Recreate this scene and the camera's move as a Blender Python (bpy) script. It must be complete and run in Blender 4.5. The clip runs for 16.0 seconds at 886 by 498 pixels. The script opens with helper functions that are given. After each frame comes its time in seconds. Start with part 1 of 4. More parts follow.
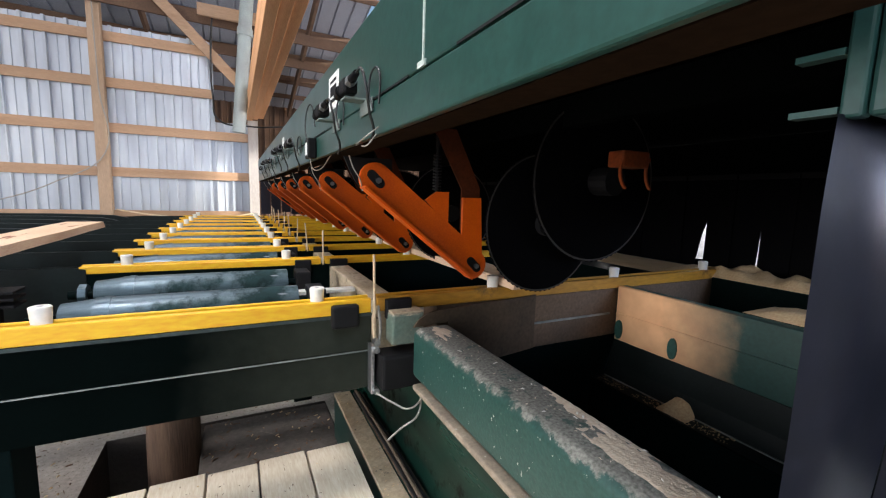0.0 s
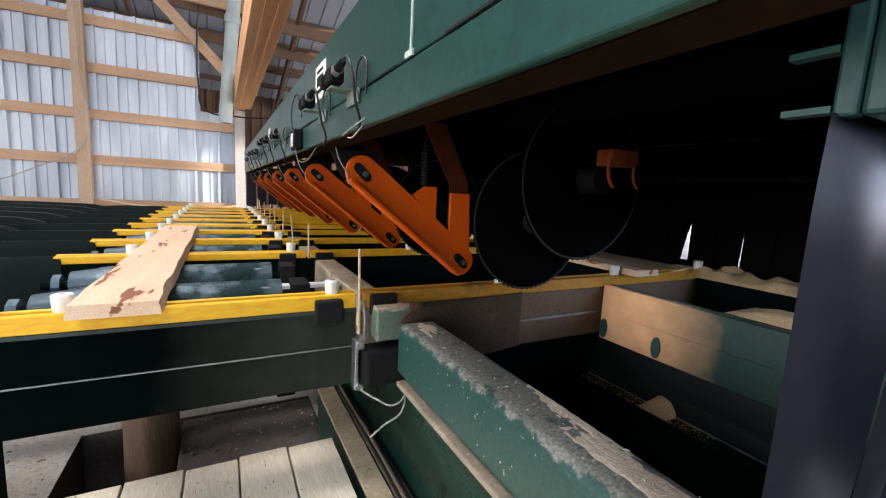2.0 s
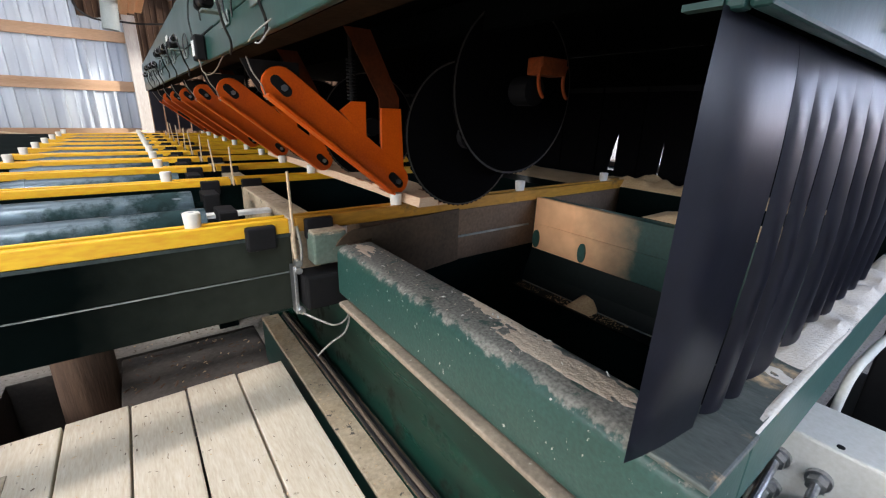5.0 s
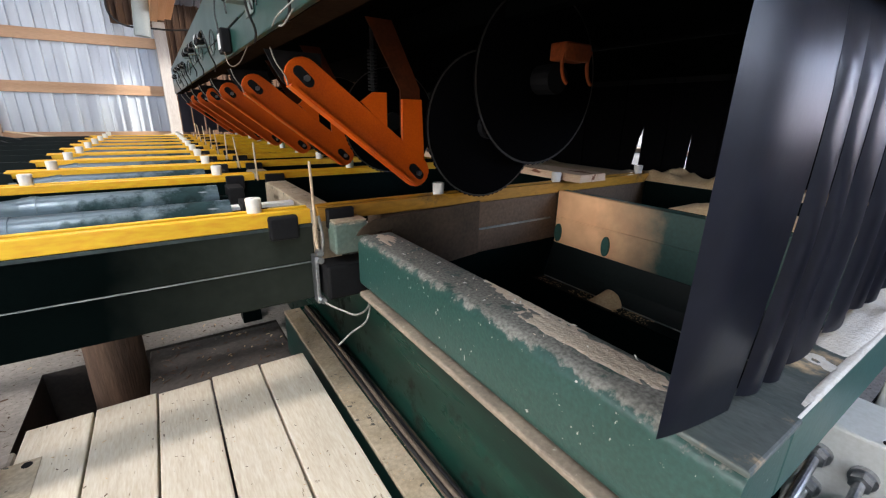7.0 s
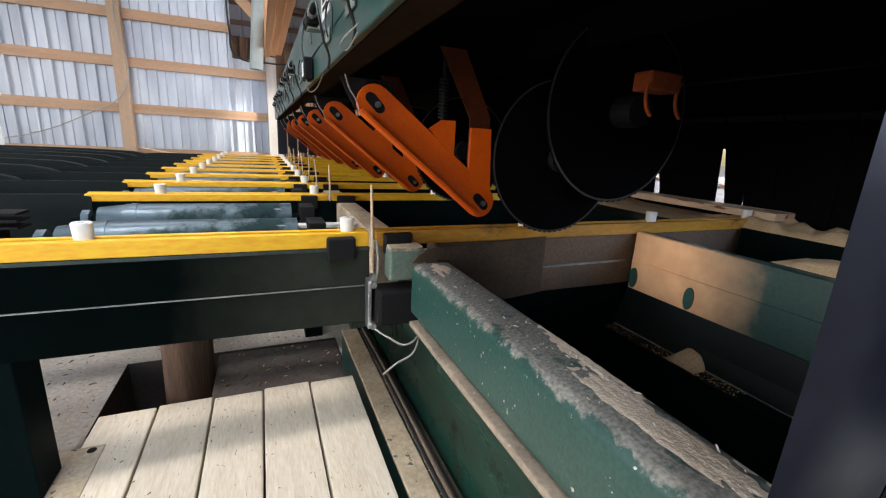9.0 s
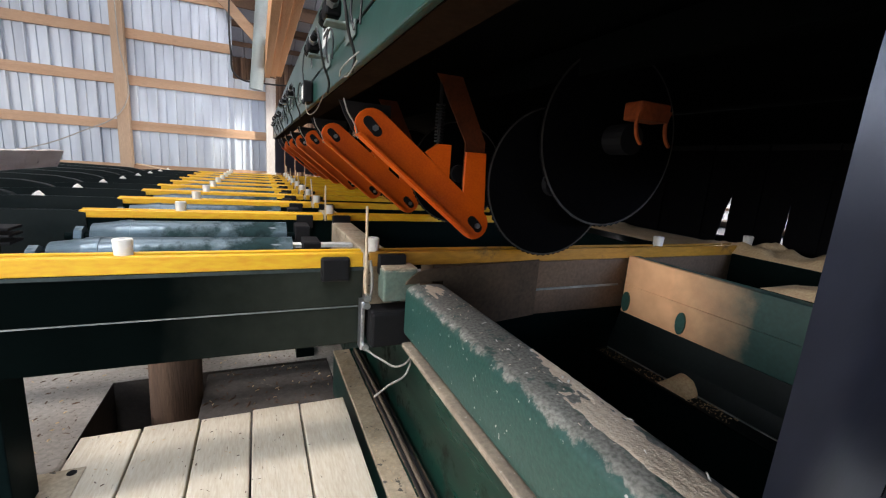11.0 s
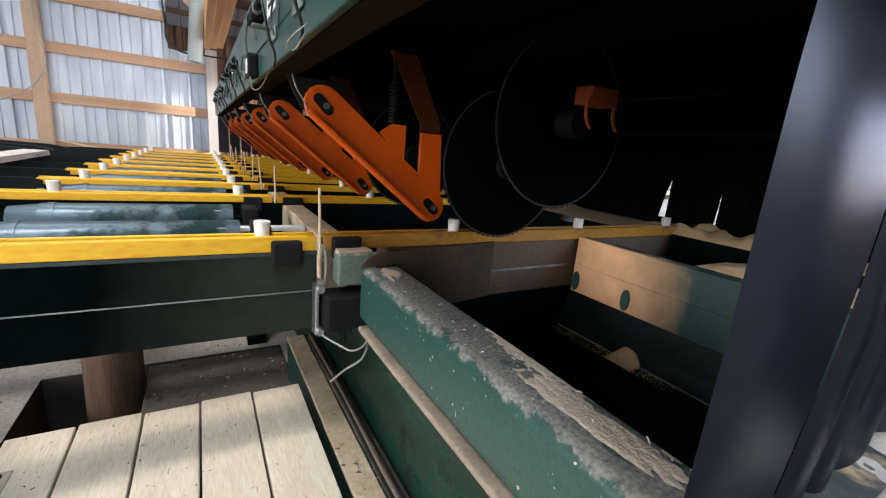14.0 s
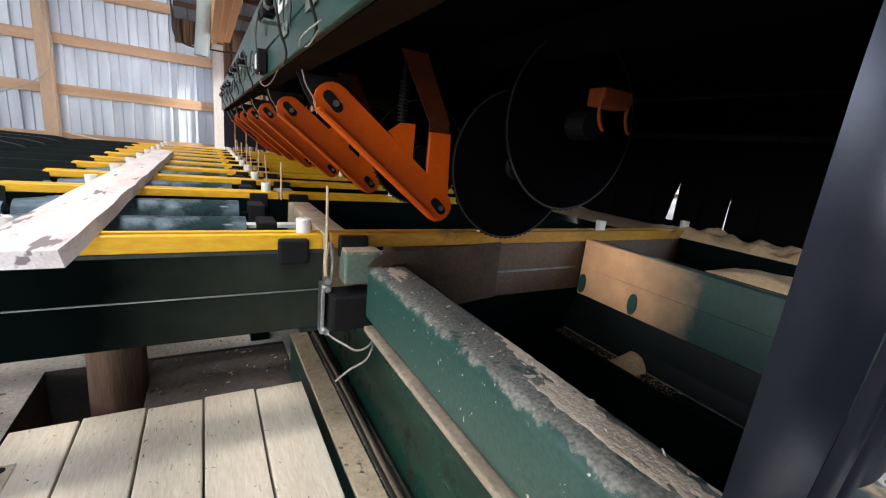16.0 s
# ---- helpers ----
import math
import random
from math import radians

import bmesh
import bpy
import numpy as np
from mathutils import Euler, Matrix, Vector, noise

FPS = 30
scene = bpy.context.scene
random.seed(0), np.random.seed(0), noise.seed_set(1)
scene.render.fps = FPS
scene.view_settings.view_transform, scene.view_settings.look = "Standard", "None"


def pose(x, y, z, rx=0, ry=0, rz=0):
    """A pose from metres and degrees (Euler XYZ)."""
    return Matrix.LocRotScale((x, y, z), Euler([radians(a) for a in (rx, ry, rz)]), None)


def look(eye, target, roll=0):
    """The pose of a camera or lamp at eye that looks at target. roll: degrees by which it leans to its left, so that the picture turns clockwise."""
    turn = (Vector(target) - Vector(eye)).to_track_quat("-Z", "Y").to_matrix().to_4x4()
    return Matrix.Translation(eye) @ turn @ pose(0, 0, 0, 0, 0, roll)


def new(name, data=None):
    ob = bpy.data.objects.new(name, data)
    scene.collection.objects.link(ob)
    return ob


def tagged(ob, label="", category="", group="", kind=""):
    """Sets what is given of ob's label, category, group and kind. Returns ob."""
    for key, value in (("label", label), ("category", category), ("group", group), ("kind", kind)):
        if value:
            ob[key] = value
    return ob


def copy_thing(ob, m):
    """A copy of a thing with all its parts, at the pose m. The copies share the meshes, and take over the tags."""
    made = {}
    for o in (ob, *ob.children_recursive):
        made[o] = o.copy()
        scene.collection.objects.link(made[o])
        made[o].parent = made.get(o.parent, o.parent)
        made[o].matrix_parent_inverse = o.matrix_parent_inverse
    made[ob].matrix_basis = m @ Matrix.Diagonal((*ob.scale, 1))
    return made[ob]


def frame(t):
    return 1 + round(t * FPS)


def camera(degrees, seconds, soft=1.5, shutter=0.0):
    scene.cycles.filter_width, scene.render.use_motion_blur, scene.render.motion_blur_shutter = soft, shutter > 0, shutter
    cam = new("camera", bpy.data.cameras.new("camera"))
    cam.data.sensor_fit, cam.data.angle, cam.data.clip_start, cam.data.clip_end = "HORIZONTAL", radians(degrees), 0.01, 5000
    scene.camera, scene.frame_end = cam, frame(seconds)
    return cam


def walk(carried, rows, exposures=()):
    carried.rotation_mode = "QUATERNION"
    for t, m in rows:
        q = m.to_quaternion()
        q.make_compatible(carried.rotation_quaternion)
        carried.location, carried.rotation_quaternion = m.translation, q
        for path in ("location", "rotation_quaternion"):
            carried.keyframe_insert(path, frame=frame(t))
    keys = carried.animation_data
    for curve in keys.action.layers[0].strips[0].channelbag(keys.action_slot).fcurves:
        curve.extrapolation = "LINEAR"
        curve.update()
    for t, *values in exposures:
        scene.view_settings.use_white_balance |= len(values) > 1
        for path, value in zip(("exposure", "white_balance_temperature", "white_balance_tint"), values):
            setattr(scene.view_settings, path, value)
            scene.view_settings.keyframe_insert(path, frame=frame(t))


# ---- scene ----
cam = camera(93.80, 16.0, soft=1.2)
walk(cam, [
    (0, look((0.2059, 0.3550, 1.1022), (1.0931, 2.1296, 0.8499), 1.76)),
    (0.5, look((0.2047, 0.3617, 1.1036), (1.1040, 2.1275, 0.8326), 2.88)),
    (1, look((0.2124, 0.3624, 1.1023), (1.1339, 2.1181, 0.8406), 2.87)),
    (1.5, look((0.2131, 0.3620, 1.1021), (1.1423, 2.1142, 0.8446), 2.95)),
    (2, look((0.2148, 0.3632, 1.1003), (1.1515, 2.1098, 0.8316), 2.99)),
    (2.5, look((0.2157, 0.3620, 1.1002), (1.1707, 2.0997, 0.8388), 3.01)),
    (3, look((0.2258, 0.3524, 1.1042), (1.3694, 1.9562, 0.7576), 2.39)),
    (3.5, look((0.2452, 0.3531, 1.0952), (1.4333, 1.8757, 0.5755), 2.55)),
    (4, look((0.2431, 0.3533, 1.0989), (1.3760, 1.8692, 0.4518), 2.31)),
    (6.5, look((0.2069, 0.3466, 1.0650), (1.3554, 1.8798, 0.4902), 0.91)),
    (7, look((0.2243, 0.3514, 1.0589), (1.2868, 1.9300, 0.4432), 1.03)),
    (7.5, look((0.2553, 0.3677, 1.0640), (1.1349, 2.0802, 0.5221), 0.87)),
    (8, look((0.2736, 0.3816, 1.0634), (1.0696, 2.1389, 0.5360), 1.67)),
    (8.5, look((0.2763, 0.3818, 1.0612), (1.0297, 2.1656, 0.5608), 2.98)),
    (9, look((0.2810, 0.3828, 1.0523), (1.0624, 2.1571, 0.5614), 3.13)),
    (11.5, look((0.2792, 0.3767, 1.0580), (1.0968, 2.1614, 0.6753), 4.45)),
    (12, look((0.2828, 0.3773, 1.0553), (1.1272, 2.1474, 0.6628), 4.55)),
    (12.5, look((0.2826, 0.3802, 1.0559), (1.1307, 2.1463, 0.6541), 4.91)),
    (13, look((0.2837, 0.3814, 1.0517), (1.1484, 2.1319, 0.6181), 5.06)),
    (13.5, look((0.2830, 0.3784, 1.0535), (1.1984, 2.1026, 0.6183), 4.26)),
    (14, look((0.2810, 0.3790, 1.0558), (1.2754, 2.0527, 0.5975), 4.94)),
    (14.5, look((0.2773, 0.3831, 1.0588), (1.2782, 2.0503, 0.5912), 5.26)),
    (15, look((0.2773, 0.3847, 1.0581), (1.3009, 2.0360, 0.5834), 5.45)),
    (15.5, look((0.2724, 0.3902, 1.0587), (1.2833, 2.0511, 0.5902), 5.93)),
    (16, look((0.2742, 0.3954, 1.0588), (1.2586, 2.0722, 0.5904), 5.92)),
])

# ---- world and light ----
scene.view_settings.exposure = 0.6
world = bpy.data.worlds.new("world")
scene.world = world
world.use_nodes = True
wn = world.node_tree
sky = wn.nodes.new("ShaderNodeTexSky")
sky.sky_type, sky.sun_disc = "NISHITA", False
sky.sun_elevation, sky.sun_rotation = radians(15.7), radians(128)
wn.links.new(sky.outputs[0], wn.nodes["Background"].inputs[0])
wn.nodes["Background"].inputs[1].default_value = 0.15
sun = new("sun", bpy.data.lights.new("sun", "SUN"))
sun.data.energy, sun.data.angle, sun.data.color = 5.0, radians(1.5), (1.0, 0.94, 0.86)
sun.matrix_world = look((7.0, 2.25, 3.75), (0, 7.75, 1.25))


def area_lamp(name, eye, target, w, h, watts, color):
    """An area lamp in place of daylight from an opening out of view."""
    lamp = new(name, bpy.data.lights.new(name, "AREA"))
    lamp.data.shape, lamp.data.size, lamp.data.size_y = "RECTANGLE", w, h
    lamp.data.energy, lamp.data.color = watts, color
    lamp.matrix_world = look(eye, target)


area_lamp("west_bay_daylight", (-6.95, 0.75, 2.4), (0, 1.2, 0.9), 4.7, 3.0, 300, (1.0, 0.95, 0.95))
area_lamp("south_bay_daylight", (-3.4, -4.95, 1.5), (-1.6, 4, 0.7), 3.0, 2.2, 75, (0.9, 0.93, 1.0))
area_lamp("east_bay_daylight", (7.95, 5.6, 1.4), (0.0, 6.9, 0.7), 4.4, 2.2, 290, (0.98, 0.95, 1.0))
area_lamp("machine_bay_daylight", (7.95, -1.35, 1.6), (0.9, 0.4, 1.0), 1.7, 1.2, 40, (0.5, 0.62, 1.0))
# Fill lamps under the roof, added to brighten planks, flap and deck.
area_lamp("roof_fill", (-0.55, 0.8, 4.4), (-0.4, 1.5, 0.0), 1.6, 0.5, 85, (1.0, 0.95, 0.95))
area_lamp("front_roof_fill", (-0.6, -1.3, 4.3), (0.6, 0.4, 0.9), 1.1, 2.0, 60, (0.74, 0.86, 1.0))
area_lamp("south_east_bay_daylight", (3.6, -4.95, 2.5), (1.0, 0.46, 1.05), 3.0, 1.9, 210, (0.6, 0.72, 1.0))
# One more added fill, over the far deck.
area_lamp("far_roof_fill", (-0.75, 3.9, 4.6), (-0.5, 3.9, 0.0), 1.1, 2.4, 35, (1.0, 0.96, 0.96))


# ---- materials ----
def material(name, color, rough=0.6, metal=0.0, color2=None, scale=8.0, amount=0.5, bump=0.1, fine=120.0, dust=None,
             dust_amount=0.0, stretch=(1, 1, 1), coat=0.0, vary=0.0, dust_scale=6.0, topdust=0.0, spec=0.5, chip=None, chip_scale=60.0, chip_amount=0.1):
    """A surface with broad stains, fine grain, relief, and dust in patches."""
    m = bpy.data.materials.new(name)
    m.use_nodes = True
    nt = m.node_tree
    n, l = nt.nodes, nt.links
    bs = n["Principled BSDF"]
    tc = n.new("ShaderNodeTexCoord")
    mp = n.new("ShaderNodeMapping")
    mp.inputs["Scale"].default_value = stretch
    geo = n.new("ShaderNodeNewGeometry")
    l.new(tc.outputs["Object"], mp.inputs["Vector"])
    broad = n.new("ShaderNodeTexNoise")
    broad.inputs["Scale"].default_value, broad.inputs["Detail"].default_value = scale, 6
    grain = n.new("ShaderNodeTexNoise")
    grain.inputs["Scale"].default_value, grain.inputs["Detail"].default_value = fine, 4
    for t in (broad, grain):
        l.new(mp.outputs[0], t.inputs["Vector"])
    c2 = color2 or tuple(c * 0.55 for c in color)
    ramp = n.new("ShaderNodeValToRGB")
    ramp.color_ramp.elements[0].position, ramp.color_ramp.elements[1].position = 0.5 - 0.25, 0.5 + 0.25
    l.new(broad.outputs[0], ramp.inputs[0])
    mix = n.new("ShaderNodeMix")
    mix.data_type = "RGBA"
    mul = n.new("ShaderNodeMath")
    mul.operation, mul.inputs[1].default_value = "MULTIPLY", amount
    l.new(ramp.outputs[0], mul.inputs[0])
    l.new(mul.outputs[0], mix.inputs[0])
    mix.inputs[6].default_value, mix.inputs[7].default_value = (*color, 1), (*c2, 1)
    g2 = n.new("ShaderNodeMix")
    g2.data_type, g2.blend_type = "RGBA", "OVERLAY"
    g2.inputs[0].default_value = 0.45
    l.new(mix.outputs[2], g2.inputs[6])
    l.new(grain.outputs[0], g2.inputs[7])
    out = g2.outputs[2]
    if vary:
        info = n.new("ShaderNodeObjectInfo")
        hs = n.new("ShaderNodeHueSaturation")
        mr = n.new("ShaderNodeMapRange")
        mr.inputs["To Min"].default_value, mr.inputs["To Max"].default_value = 1 - vary, 1 + vary
        l.new(info.outputs["Random"], mr.inputs["Value"])
        l.new(mr.outputs[0], hs.inputs["Value"])
        l.new(out, hs.inputs["Color"])
        out = hs.outputs[0]
    rg = n.new("ShaderNodeMapRange")
    rg.inputs["To Min"].default_value, rg.inputs["To Max"].default_value = max(0.03, rough - 0.12), min(1, rough + 0.12)
    l.new(broad.outputs[0], rg.inputs["Value"])
    rout = rg.outputs[0]
    if dust:
        dn = n.new("ShaderNodeTexNoise")
        dn.inputs["Scale"].default_value, dn.inputs["Detail"].default_value, dn.inputs["Roughness"].default_value = dust_scale, 8, 0.7
        l.new(tc.outputs["Object"], dn.inputs["Vector"])
        dr = n.new("ShaderNodeValToRGB")
        dr.color_ramp.elements[0].position = max(0.0, 0.72 - dust_amount * 0.5)
        dr.color_ramp.elements[1].position = max(0.05, 0.8 - dust_amount * 0.45)
        dfac = dr.outputs[0]
        if topdust:
            sep = n.new("ShaderNodeSeparateXYZ")
            l.new(geo.outputs["Normal"], sep.inputs[0])
            up = n.new("ShaderNodeMath")
            up.operation, up.inputs[1].default_value = "MULTIPLY_ADD", topdust
            up.use_clamp = False
            l.new(sep.outputs[2], up.inputs[0])
            l.new(dn.outputs[0], up.inputs[2])
            l.new(up.outputs[0], dr.inputs[0])
        else:
            l.new(dn.outputs[0], dr.inputs[0])
        dm = n.new("ShaderNodeMix")
        dm.data_type = "RGBA"
        l.new(dfac, dm.inputs[0])
        l.new(out, dm.inputs[6])
        speck = n.new("ShaderNodeTexNoise")
        speck.inputs["Scale"].default_value, speck.inputs["Detail"].default_value = dust_scale * 5, 6
        l.new(tc.outputs["Object"], speck.inputs["Vector"])
        tint = n.new("ShaderNodeMix")
        tint.data_type = "RGBA"
        spread = n.new("ShaderNodeMapRange")
        spread.inputs["From Min"].default_value, spread.inputs["From Max"].default_value = 0.35, 0.65
        l.new(speck.outputs[0], spread.inputs["Value"])
        l.new(spread.outputs[0], tint.inputs[0])
        thin, thick = (0.88, 1.06) if dust_amount >= 0.5 else (0.6, 1.25)
        tint.inputs[6].default_value, tint.inputs[7].default_value = (*[c * thin for c in dust], 1), (*[min(0.95, c * thick) for c in dust], 1)
        l.new(tint.outputs[2], dm.inputs[7])
        out = dm.outputs[2]
        rm = n.new("ShaderNodeMix")
        l.new(dfac, rm.inputs[0])
        l.new(rout, rm.inputs[2])
        rm.inputs[3].default_value = 0.95
        rout = rm.outputs[0]
    if chip:
        cn = n.new("ShaderNodeTexNoise")
        cn.inputs["Scale"].default_value, cn.inputs["Detail"].default_value, cn.inputs["Roughness"].default_value = chip_scale, 3, 0.6
        l.new(mp.outputs[0], cn.inputs["Vector"])
        cr = n.new("ShaderNodeValToRGB")
        cr.color_ramp.elements[0].position, cr.color_ramp.elements[1].position = 0.72 - chip_amount, 0.75 - chip_amount
        l.new(cn.outputs[0], cr.inputs[0])
        cm = n.new("ShaderNodeMix")
        cm.data_type = "RGBA"
        l.new(cr.outputs[0], cm.inputs[0])
        l.new(out, cm.inputs[6])
        cm.inputs[7].default_value = (*chip, 1)
        out = cm.outputs[2]
    l.new(out, bs.inputs["Base Color"])
    l.new(rout, bs.inputs["Roughness"])
    bs.inputs["Metallic"].default_value = metal
    bs.inputs["Specular IOR Level"].default_value = spec
    bs.inputs["Coat Weight"].default_value = coat
    bp = n.new("ShaderNodeBump")
    bp.inputs["Strength"].default_value, bp.inputs["Distance"].default_value = bump, 0.004
    l.new(grain.outputs[0], bp.inputs["Height"])
    l.new(bp.outputs[0], bs.inputs["Normal"])
    return m


SAW = (0.62, 0.45, 0.27)
GREEN = material("green_paint", (0.008, 0.032, 0.026), 0.35, 0, (0.016, 0.052, 0.043), 4, 1.0, 0.06, 90, SAW, 0.06, topdust=0.12, stretch=(1, 0.4, 3), spec=0.4)
GREEN_DUSTY = material("green_paint_dusty", (0.024, 0.08, 0.066), 0.45, 0, (0.035, 0.1, 0.085), 5, 0.7, 0.1, 90, SAW, 0.1, dust_scale=16, topdust=0.08)
WORN_TOP = material("worn_steel_top", (0.13, 0.14, 0.13), 0.55, 0.2, (0.05, 0.075, 0.066), 14, 0.8, 0.2, 120, SAW, 0.3, dust_scale=7, stretch=(2, 0.7, 1))
GREEN_BEAM = material("green_paint_beam", (0.0125, 0.047, 0.038), 0.32, 0, (0.019, 0.062, 0.052), 3, 0.7, 0.04, 70, (0.3, 0.3, 0.25), 0.05, spec=0.35)
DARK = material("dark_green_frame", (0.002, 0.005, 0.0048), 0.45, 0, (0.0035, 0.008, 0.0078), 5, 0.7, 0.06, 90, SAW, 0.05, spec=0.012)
# Front beam tone, near-black and lighter towards +x.
FRONT = material("frame_lighter_right", (0.0008, 0.0022, 0.002), 0.45, 0, (0.0015, 0.0035, 0.0032), 5, 0.7, 0.06, 90, (0.03, 0.034, 0.027), 0.5, dust_scale=4.0, spec=0.012)
BLACK = material("black_steel", (0.006, 0.006, 0.007), 0.7, 0.0, None, 6, 0.5, 0.08, 90, spec=0.25)
ORANGE = material("orange_paint", (0.8, 0.125, 0.006), 0.36, 0, (0.62, 0.08, 0.005), 9, 0.8, 0.04, 200, (0.22, 0.06, 0.03), 0.08, spec=0.5)
YELLOW = material("yellow_plastic", (0.85, 0.49, 0.02), 0.42, 0, (0.7, 0.36, 0.015), 7, 0.8, 0.06, 90, (0.3, 0.2, 0.08), 0.18, stretch=(0.3, 1, 1))
# Browner yellow: dust and the shade under the saws in one colour.
YELLOW_SHADED = material("dusty_shaded_yellow", (0.5, 0.24, 0.02), 0.45, 0, (0.3, 0.14, 0.02), 6, 0.9, 0.08, 90, (0.14, 0.09, 0.05), 0.3, stretch=(0.3, 1, 1))
ROLLER = material("roller_steel", (0.13, 0.18, 0.22), 0.36, 0.4, (0.02, 0.045, 0.05), 7, 1.0, 0.06, 120, (0.015, 0.04, 0.042), 0.42, dust_scale=5.5, stretch=(0.3, 2, 2), chip=(0.42, 0.46, 0.5), chip_scale=9, chip_amount=0.06)
STEEL = material("steel", (0.55, 0.56, 0.58), 0.35, 0.95, None, 12, 0.5, 0.05, 150)
# Blade steel drawn near-black for the shade under the hood.
BLADE = material("blade_steel_shaded", (0.0035, 0.0035, 0.004), 0.55, 0.0, None, 10, 0.5, 0.03, 100, spec=0.01)
TOOTH = material("ground_steel_edge", (0.055, 0.05, 0.045), 0.35, 0.3, None, 30, 0.5, 0.03, 100)
GALV = material("galvanised_sheet", (0.46, 0.5, 0.55), 0.42, 0.2, (0.35, 0.4, 0.48), 1.1, 0.5, 0.02, 5, stretch=(1, 1, 0.2), vary=0.28)
ROOF = material("roof_sheet", (0.3, 0.33, 0.4), 0.5, 0.3, (0.35, 0.38, 0.45), 1.4, 0.6, 0.04, 60)
WOOD = material("barn_lumber", (0.46, 0.3, 0.19), 0.75, 0, (0.32, 0.19, 0.11), 3, 0.8, 0.25, 60, stretch=(0.25, 4, 4), vary=0.15)
WOOD_Y = material("barn_beam", (0.74, 0.42, 0.22), 0.75, 0, (0.5, 0.24, 0.1), 3, 0.8, 0.25, 60, stretch=(5, 0.2, 5), vary=0.15)
WOOD_Z = material("barn_post", (0.48, 0.35, 0.24), 0.75, 0, (0.34, 0.23, 0.15), 3, 0.8, 0.25, 60, stretch=(5, 5, 0.25), vary=0.15)
WOOD_GREY = material("weathered_post", (0.42, 0.4, 0.38), 0.8, 0, (0.28, 0.25, 0.23), 3, 0.8, 0.25, 60, stretch=(5, 5, 0.25))
WOOD_DARK = material("old_rafter", (0.13, 0.075, 0.045), 0.85, 0, (0.08, 0.045, 0.03), 3, 0.8, 0.25, 60)
BARK = material("rough_log", (0.17, 0.1, 0.06), 0.85, 0, (0.07, 0.04, 0.027), 6, 0.9, 0.5, 40, stretch=(4, 4, 0.4))
PLANK = material("cream_plank", (0.72, 0.64, 0.5), 0.7, 0, (0.6, 0.52, 0.39), 5, 0.8, 0.2, 70, (0.2, 0.14, 0.08), 0.1, stretch=(3, 0.4, 1), vary=0.08, dust_scale=22, chip=(0.3, 0.23, 0.15), chip_scale=45, chip_amount=0.03)
CREAM = material("cream_paint", (0.55, 0.46, 0.33), 0.65, 0, (0.33, 0.25, 0.15), 9, 1.0, 0.3, 90, (0.17, 0.12, 0.07), 0.2, dust_scale=11, chip=(0.1, 0.09, 0.07), chip_scale=40, chip_amount=0.07)
LUMBER = material("fresh_sawn_board", (0.76, 0.56, 0.39), 0.8, 0, (0.62, 0.4, 0.25), 4, 0.8, 0.25, 80, (0.16, 0.07, 0.03), 0.2, stretch=(4, 0.7, 4), dust_scale=5, chip=(0.24, 0.09, 0.045), chip_scale=5, chip_amount=0.09)
LUMBER_PALE = material("pale_sawn_board", (0.82, 0.77, 0.72), 0.8, 0, (0.55, 0.46, 0.42), 5, 0.8, 0.3, 70, (0.2, 0.14, 0.13), 0.22, stretch=(3, 0.7, 3), dust_scale=9, chip=(0.22, 0.18, 0.18), chip_scale=7.0, chip_amount=0.085)
RUBBER = material("black_rubber", (0.01, 0.011, 0.019), 0.33, 0, (0.017, 0.018, 0.03), 4, 0.7, 0.05, 40, (0.12, 0.11, 0.1), 0.05, spec=0.5)
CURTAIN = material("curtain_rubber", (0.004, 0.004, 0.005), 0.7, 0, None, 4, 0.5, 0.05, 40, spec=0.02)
NYLON = material("white_nylon", (0.8, 0.79, 0.74), 0.5, 0, (0.65, 0.6, 0.5), 20, 0.5, 0.05, 80)
CAKED = material("caked_grey_sawdust", (0.8, 0.68, 0.53), 0.95, 0, (0.6, 0.49, 0.37), 45, 0.8, 0.5, 220)
LITTER = material("brown_litter", (0.15, 0.105, 0.07), 0.95, 0, (0.05, 0.035, 0.025), 25, 0.9, 0.6, 140, (0.4, 0.33, 0.24), 0.16, dust_scale=40)
WHITEDUST = material("fine_white_dust", (0.78, 0.73, 0.66), 0.95, 0, (0.6, 0.54, 0.46), 25, 0.8, 0.5, 200)
SAWDUST = material("sawdust", (0.68, 0.5, 0.3), 0.95, 0, (0.5, 0.34, 0.18), 12, 0.8, 0.6, 160)
GROUND = material("dusty_concrete", (0.36, 0.33, 0.29), 0.9, 0, (0.24, 0.21, 0.18), 2.5, 0.8, 0.5, 60, (0.18, 0.13, 0.09), 0.16, dust_scale=16, chip=(0.12, 0.09, 0.06), chip_scale=70, chip_amount=0.1)
PITDIRT = material("pit_dirt", (0.07, 0.058, 0.048), 0.95, 0, (0.035, 0.028, 0.023), 5, 0.8, 0.6, 60)
# Floor tone with the deck's shadow put into it.
FLOOR_SHADE = material("shaded_floor", (0.1, 0.086, 0.075), 0.95, 0, (0.05, 0.042, 0.036), 9, 0.8, 0.6, 60, (0.2, 0.17, 0.14), 0.2, dust_scale=30)
DUSTWIRE = material("dusty_cable", (0.16, 0.12, 0.085), 0.8)
INK = material("matt_black_plastic", (0.004, 0.004, 0.0045), 0.55, 0, None, 20, 0.5, 0.05, 120, spec=0.15)
TINPLATE = material("dull_tinplate", (0.2, 0.24, 0.22), 0.5, 0.3, (0.12, 0.15, 0.14), 20, 0.7)
CABLE = material("black_cable", (0.012, 0.012, 0.013), 0.5)
WIRE = material("grey_wire", (0.36, 0.34, 0.3), 0.5)
PVC = material("pale_pipe", (0.36, 0.43, 0.42), 0.5, 0, (0.24, 0.25, 0.24), 3, 0.9)
